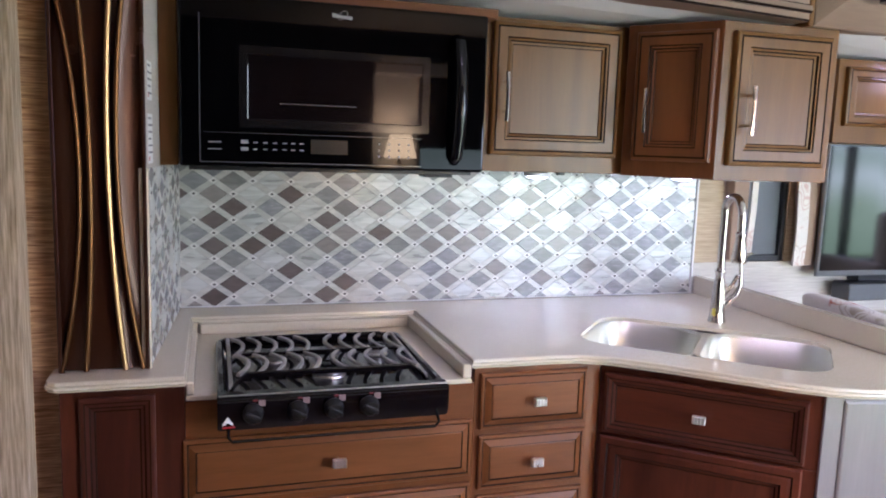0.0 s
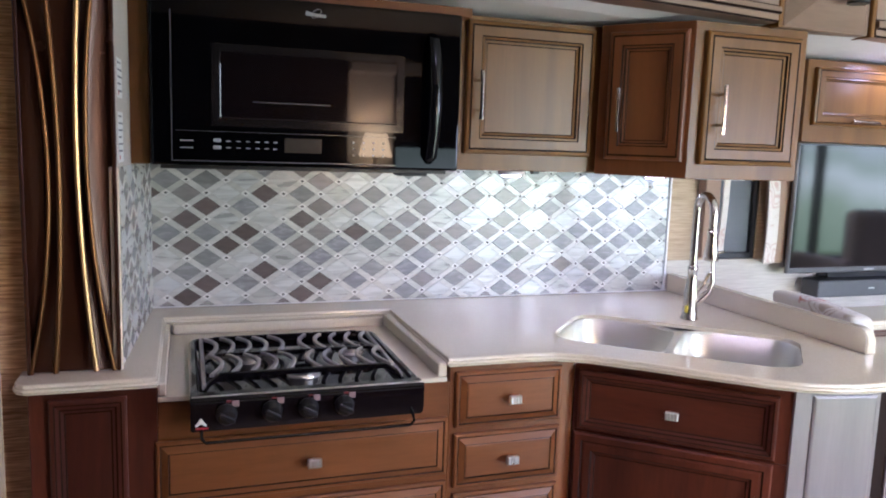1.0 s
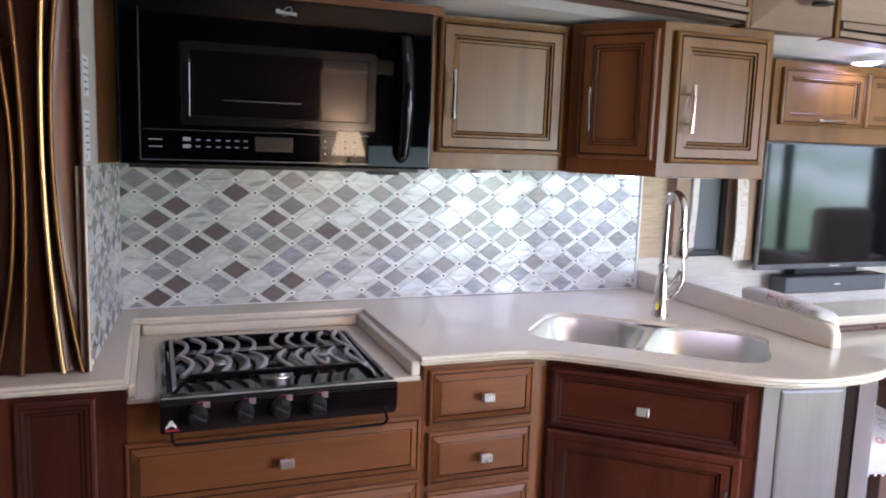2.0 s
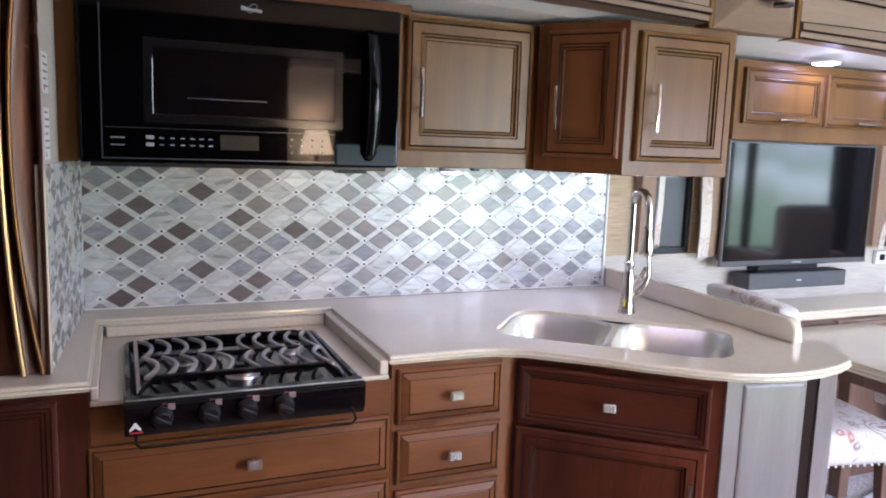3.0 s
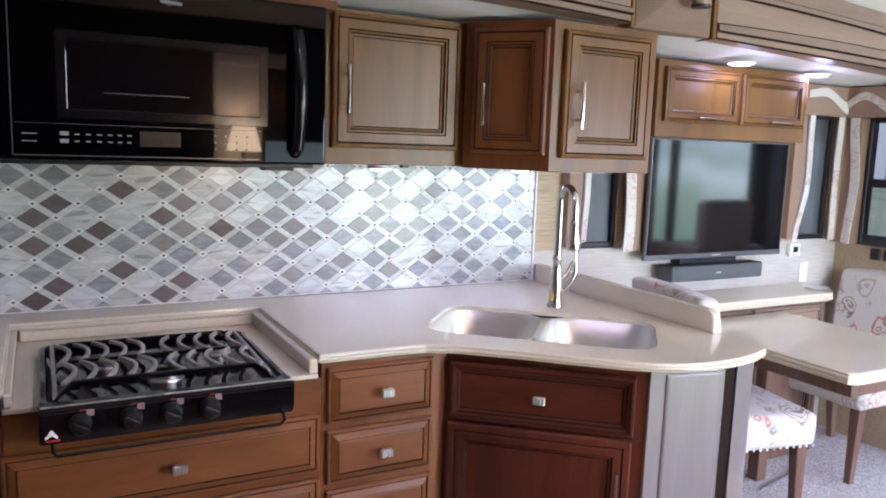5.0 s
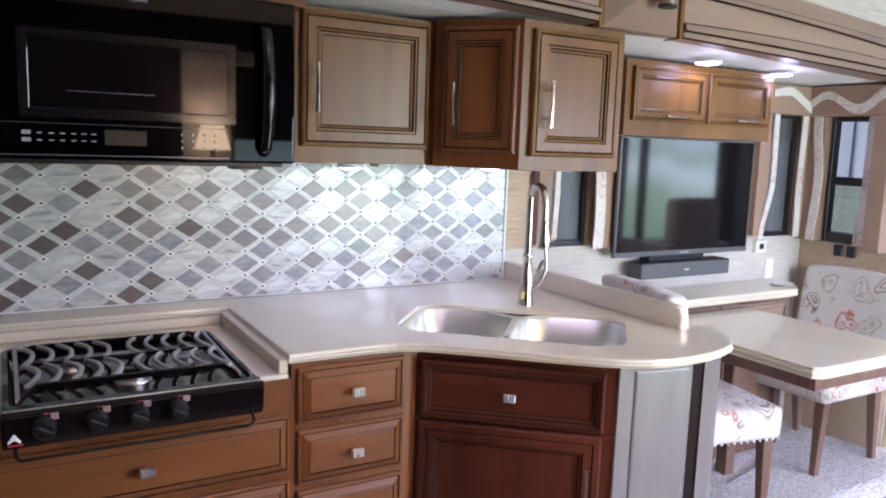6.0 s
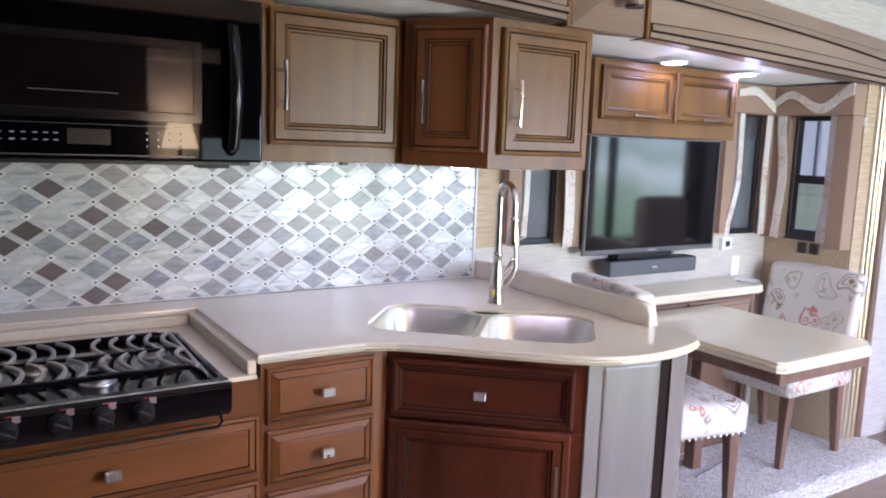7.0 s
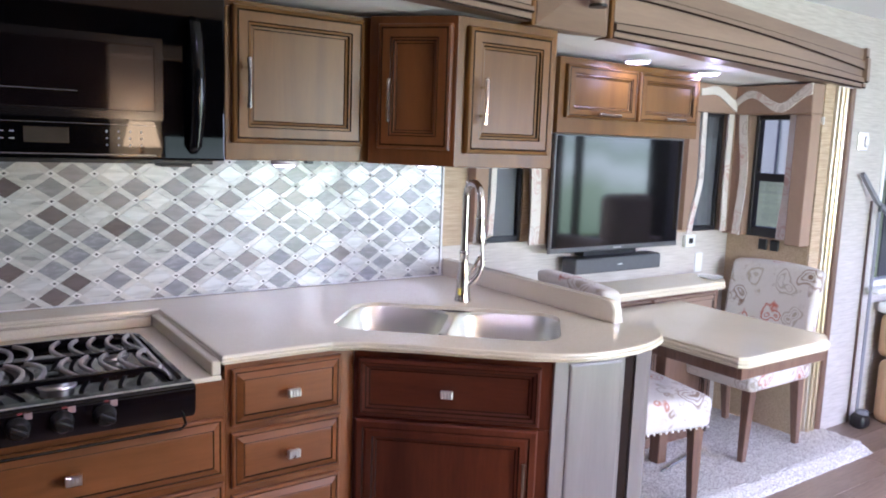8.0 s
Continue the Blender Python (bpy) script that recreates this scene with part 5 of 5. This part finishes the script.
# ---- across the aisle, behind the camera: wall with windows, armchair and lamp that the glossy fronts mirror ----
REAR = -0.75
openings = [(1.22, 1.75, 0.85, 1.43), (2.13, 3.07, 0.0, 1.95), (3.20, 4.30, 0.69, 1.61), (5.15, 6.60, 0.50, 1.62)]
x = -3.0
for i, (x0, x1, z0, z1) in enumerate(openings):
    dark = i == 0
    slab("wall_aisle", "dark panelled wall across the aisle" if dark else "cream wall across the aisle", LEATHER if dark else PAPER_CREAM, x, x0, REAR - 0.05, REAR, 0.0, CEIL)
    if z0 > 0:
        slab("wall_aisle_low", "cream wall below the aisle window", PAPER_CREAM, x0, x1, REAR - 0.05, REAR, 0.0, z0)
    slab("wall_aisle_top", "dark panel above the aisle window", LEATHER if dark else PAPER_CREAM, x0, x1, REAR - 0.05, REAR, z1, CEIL)
    w = thing("window_%d" % (5 + i), pose(0, 0, 0), "black framed window across the aisle", "window", kind="structure")
    f = bmesh.new()
    n = 1
    for k in range(n + 1):
        xc = x0 + (x1 - x0) * k / n
        box(f, max(x0, xc - 0.02), min(x1, xc + 0.02), REAR - 0.045, REAR - 0.005, z0, z1, 0.003)
    for z in (z0, z1 - 0.03):
        box(f, x0, x1, REAR - 0.043, REAR - 0.007, z, z + 0.03, 0.003)
    part("window_frame", f, FRAME_BLACK, w)
    x = x1
slab("wall_aisle", "cream wall across the aisle", PAPER_CREAM, x, 7.6, REAR - 0.05, REAR, 0.0, CEIL)
slab("wall_rear", "plain wall at the rear of the cabin", PAPER_TAN, -3.05, -3.0, -0.8, 1.7, 0.0, CEIL)
slab("wall_cab_low", "dash panel below the windscreen", LEATHER, 7.6, 7.65, -0.8, 2.0, 0.0, 0.8)
slab("wall_cab_top", "panel above the windscreen", CEILING, 7.6, 7.65, -0.8, 2.0, 1.9, CEIL)

arm = thing("armchair", pose(5.04, -0.55, 0, 0, 0, 0), "tan leather armchair across the aisle", "armchair")
part("seat", box(bmesh.new(), 0, 0.6, 0, 0.6, 0.0, 0.46, 0.05, 3), ARMCHAIR, arm)
part("backrest", box(bmesh.new(), 0.0, 0.6, 0.40, 0.56, 0.40, 1.02, 0.075, 5), ARMCHAIR, arm)
for q in (-0.12, 0.60):
    part("armrest", box(bmesh.new(), q, q + 0.12, 0, 0.6, 0.0, 0.62, 0.04, 3), ARMCHAIR, arm)
for x0, x1 in ((5.27, 5.37), (6.34, 6.66)):
    drape = thing("curtain", pose(x0, REAR + 0.05, 0), "dark brown pleated curtain drawn aside across the aisle", "curtain", "aisle curtains")
    bm, n = bmesh.new(), 40
    line = [((x1 - x0) * k / n, 0.022 * math.sin(k * 1.05)) for k in range(n + 1)]
    rows = [[bm.verts.new((x, y + d, z)) for x, y in line] for d, z in ((0, 0.42), (0, 1.70), (0.004, 1.70), (0.004, 0.42))]
    for a, b in zip(rows, rows[1:] + rows[:1]):
        for k in range(n):
            bm.faces.new((a[k], a[k + 1], b[k + 1], b[k]))
    part("cloth", bm, DRAPE, drape, smooth=True)
floor_lamp = thing("table_lamp", pose(1.07, REAR + 0.16, 0.90), "lit table lamp with a warm shade across the aisle", "lamp")
shade = lathe(bmesh.new(), [(0.10, 0.44), (0.065, 0.58)], 24)
bmesh.ops.delete(shade, geom=[f for f in shade.faces if len(f.verts) > 4], context="FACES_ONLY")
part("shade", shade, WARM_SHADE, floor_lamp, "glowing cream shade", True)
part("stem", lathe(bmesh.new(), [(0.07, 0.0), (0.07, 0.02), (0.02, 0.05), (0.03, 0.2), (0.012, 0.35), (0.012, 0.45)], 16), BRONZE, floor_lamp, "", True)
lamp("bulb", "POINT", 18.0, pose(1.07, REAR + 0.16, 1.42), (1.0, 0.62, 0.22), radius=0.02)
lit = thing("wall_panel", pose(0, 0, 0), "cream wall panel lit by the table lamp", "panel")
part("panel", block(0.93, 1.215, REAR, REAR + 0.012, 0.90, 1.92, 0.002), CEILING, lit)
part("pelmet", block(0.93, 1.45, REAR + 0.012, REAR + 0.05, 1.84, 1.92, 0.003), CEILING, lit)
# unseen ceiling lamp, added to brighten the corner cabinet and worktop
for x, y in ((0.55, 0.80),):
    down = thing("ceiling_light", pose(x, y, CEIL), "added recessed light in the cabin ceiling, out of view", "light", "ceiling lights")
    part("ring", lathe(bmesh.new(), [(0.052, 0.0), (0.052, -0.004), (0.046, -0.007), (0.042, -0.006)], 28), TRIM_WHITE, down, "", True)
    part("lens", lathe(bmesh.new(), [(0.042, -0.003), (0.041, -0.0075), (0.030, -0.010)], 28), LIGHT_DISC, down, "", True)
    lamp("down_lamp", "SPOT", 24.0, pose(x, y, CEIL - 0.02), (1.0, 0.86, 0.72), cone=150, radius=0.05)
shelf2 = thing("side_cabinet", pose(0.6, REAR + 0.002, 0), "maple side cabinet across the aisle", "cabinet")
part("body", block(0.0, 1.2, 0.0, 0.40, 0.0, 0.90, 0.004), WOOD_H, shelf2)

# ---- outdoors: lawn, and a white trailer seen through the end window ----
backdrop = part("backdrop", block(-8, 24, -9.1, -9.0, -0.74, 9.0, 0), DISTANCE)
tagged(backdrop, "hazy lawn, trees and pale sky in the distance", "backdrop", kind="structure")
bm = bmesh.new()
bmesh.ops.create_grid(bm, x_segments=40, y_segments=40, size=400, matrix=Matrix.Translation((0, 0, -0.75)))
tagged(part("ground", bm, GRASS), "lawn round the coach", "lawn", kind="structure")
barn = thing("white_building", pose(77.0, 44.0, -0.75, 0, 0, 30), "long white metal building beyond the lawn", "building")
part("wall", block(0.0, 16.0, -32.0, 32.0, 0.0, 12.0, 0.03), plain("white_metal_siding", (0.80, 0.82, 0.66), 0.5, vary=0.05, scale=0.6), barn)
for y in (-18, -6, 3, 12, 24):
    part("seam", block(-0.10, 0.0, y, y + 0.24, 0.0, 12.0, 0), SHADE_GREY, barn)
part("roof", block(-0.8, 16.8, -32.8, 32.8, 12.0, 12.6, 0.02), STEEL_TRIM, barn)

# ---- floorboards near the dinette, each its own board ----
rngf = random.Random(5)
floor = bpy.data.objects["floor"]
shared = {}
for row in range(18):
    y = -0.74 + row * 0.15
    x = 1.9 + rngf.uniform(-0.6, 0.0)
    while x < 7.4:
        length = rngf.choice((0.9, 1.2))
        key = length
        if key not in shared:
            me = bpy.data.meshes.new("plank")
            bm = block(0.001, length - 0.001, 0.0008, 0.1492, 0.0, 0.004, 0.0012)
            bm.to_mesh(me)
            bm.free()
            me.materials.append(PLANK)
            shared[key] = me
        ob = new("plank", shared[key])
        ob.parent = floor
        ob.location = (x, y, 0.0002)
        x += length

# ---- mosaic backsplash: rhombus tiles, glass strips between them, small dark dots at the crossings ----
HALF_W, HALF_H, FILL = 0.0575, 0.0398, 0.74


def clip(poly, x0, x1, z0, z1):
    for axis, limit, keep in ((0, x0, 1), (0, x1, -1), (1, z0, 1), (1, z1, -1)):
        out = []
        for i, p in enumerate(poly):
            q = poly[(i + 1) % len(poly)]
            a, b = (p[axis] - limit) * keep, (q[axis] - limit) * keep
            if a >= 0:
                out.append(p)
            if a * b < 0:
                k = a / (a - b)
                out.append((p[0] + (q[0] - p[0]) * k, p[1] + (q[1] - p[1]) * k))
        poly = out
        if len(poly) < 3:
            return []
    return poly


def area(poly):
    return abs(sum(p[0] * q[1] - q[0] * p[1] for p, q in zip(poly, poly[1:] + poly[:1]))) / 2


def shrink(poly, d):
    cx, cz = sum(p[0] for p in poly) / len(poly), sum(p[1] for p in poly) / len(poly)
    out = []
    for p in poly:
        v = Vector((p[0] - cx, p[1] - cz))
        k = max(0.3, 1 - d / max(v.length, 1e-4) * 1.35)
        out.append((cx + v.x * k, cz + v.y * k))
    return out


def add_piece(bm, poly, low, high):
    top = shrink(poly, 0.0007)
    a = [bm.verts.new((x, -low, z)) for x, z in poly]
    m = [bm.verts.new((x, -(high - 0.0008), z)) for x, z in poly]
    b = [bm.verts.new((x, -high, z)) for x, z in top]
    for p, q in ((a, m), (m, b)):
        for i in range(len(poly)):
            j = (i + 1) % len(poly)
            bm.faces.new((p[i], p[j], q[j], q[i]))
    bm.faces.new(b)


def mosaic(parent, x0, x1, z0, z1, cx, cz, rng, low, single_strips=True, tones={}):
    """Lays the pattern in the plane y = 0 of parent; pieces stand towards -y."""
    shared, dots, strips = {}, bmesh.new(), bmesh.new()
    f = FILL

    def to_xz(u, v, i, j):
        return (cx + (i + j + u + v - 1) * HALF_W, cz + (i - j + u - v) * HALF_H)

    def lay(name, key, quad, i, j, mats, pick, high):
        full = [to_xz(u, v, i, j) for u, v in quad]
        poly = clip(full, x0, x1, z0, z1)
        if not poly or area(poly) < 4e-6:
            return
        poly = shrink(poly, 0.0001)
        ox, oz = to_xz(0.5, 0.5, i, j)
        whole = abs(area(poly) - area(shrink(full, 0.0001))) < 1e-9 and len(poly) == 4
        if whole and (key, pick) in shared:
            me = shared[key, pick]
        else:
            bm = bmesh.new()
            add_piece(bm, [(p[0] - ox, p[1] - oz) for p in poly], low, high)
            bmesh.ops.recalc_face_normals(bm, faces=bm.faces)
            me = bpy.data.meshes.new(name)
            bm.to_mesh(me)
            bm.free()
            me.materials.append(mats[pick])
            if whole:
                shared[key, pick] = me
        ob = new(name, me)
        ob.parent = parent
        ob.matrix_basis = Matrix.Translation((ox, 0, oz))

    n = 40
    for i in range(-n, n):
        for j in range(-n, n):
            x, z = to_xz(0.5, 0.5, i, j)
            if not (x0 - 0.07 < x < x1 + 0.07 and z0 - 0.05 < z < z1 + 0.05):
                continue
            row, place = tones.get(i - j, ""), (i + j + 4) // 2
            pick = "BTGP".index(row[place]) if 0 <= place < len(row) else rng.choice((1, 2, 2, 3, 3))
            lay("tile", "tile", ((0, 0), (f, 0), (f, f), (0, f)), i, j, (TILE_BROWN, TILE_TAUPE, TILE_GREY, TILE_PEARL), pick, low + 0.0032)
            for key, quad in (("a", ((f, 0), (1, 0), (1, f), (f, f))), ("b", ((0, f), (f, f), (f, 1), (0, 1)))):
                if single_strips:
                    lay("strip", key, quad, i, j, (TILE_STRIP,), 0, low + 0.0028)
                else:
                    poly = clip([to_xz(u, v, i, j) for u, v in quad], x0, x1, z0, z1)
                    if poly and area(poly) > 4e-6:
                        add_piece(strips, shrink(poly, 0.0001), low, low + 0.0028)
            k = 0.08
            poly = clip([to_xz(u, v, i, j) for u, v in ((f + k, f + k), (1 - k, f + k), (1 - k, 1 - k), (f + k, 1 - k))], x0, x1, z0, z1)
            if poly and area(poly) > 2e-6:
                add_piece(dots, poly, low, low + 0.0028)
    part("dots", dots, TILE_DOT, parent)["kind"] = "stuff"
    if not single_strips:
        part("strips", strips, TILE_STRIP, parent)["kind"] = "stuff"
    else:
        strips.free()


rng = random.Random(11)
# tones of the tiles, row by row from the partition to the sink: brown, taupe, grey, pearl
ROWS = {6: "GGTGTGTGTGGGGGGGG", 5: "GGPPTPPTPPGPPGPP", 4: "BTPBGPTTPTTPTGPGG", 3: "PBGPTTPTTPTGPGGP", 2: "GBPPBPPTPPTPPGPPG",
        1: "GGBGTBTTTTGTGGGG", 0: "BBBGTGGTTGGTGGGGG", -1: "PGPPGPPGPPGPPGPP", -2: "TGPBGPGGPTGPTGPGG", -3: "PBGPBGPTGPTGPGGP", -4: "PBPPBPPGPPGPPGPPG", -5: "TGGTGGTGGTGGTGGG"}
splash = thing("backsplash", pose(0, BACK, 0), "mosaic backsplash of grey, taupe and pearl rhombus tiles", "backsplash", kind="structure")
part("backing", block(-0.112, 1.688, 0.0, 0.010, TOP + 0.0012, 1.372, 0), GROUT, splash)
mosaic(splash, -0.108, 1.684, TOP + 0.004, 1.366, 0.1055 - HALF_W * FILL + HALF_W, 1.0958, rng, 0.0002, tones=ROWS)
part("edge_trim", block(1.684, 1.692, -0.010, 0.0, TOP + 0.0012, 1.348, 0.001), TRIM_WHITE, splash, "white edge strip")
part("caulk_line", block(-0.108, 1.70, -0.006, 0.0, TOP + 0.0013, TOP + 0.004, 0.0005), TRIM_WHITE, splash)

# the same mosaic on the side of the partition
side_splash = thing("backsplash_side", side_board.matrix_basis @ pose(0.0004, 0, 0, 0, 0, 90), "mosaic tiles on the side of the partition", "backsplash", kind="structure")
mosaic(side_splash, 0.010, 0.618, TOP + 0.004, 1.350, 0.30, 1.0958, rng, 0.0002, False)
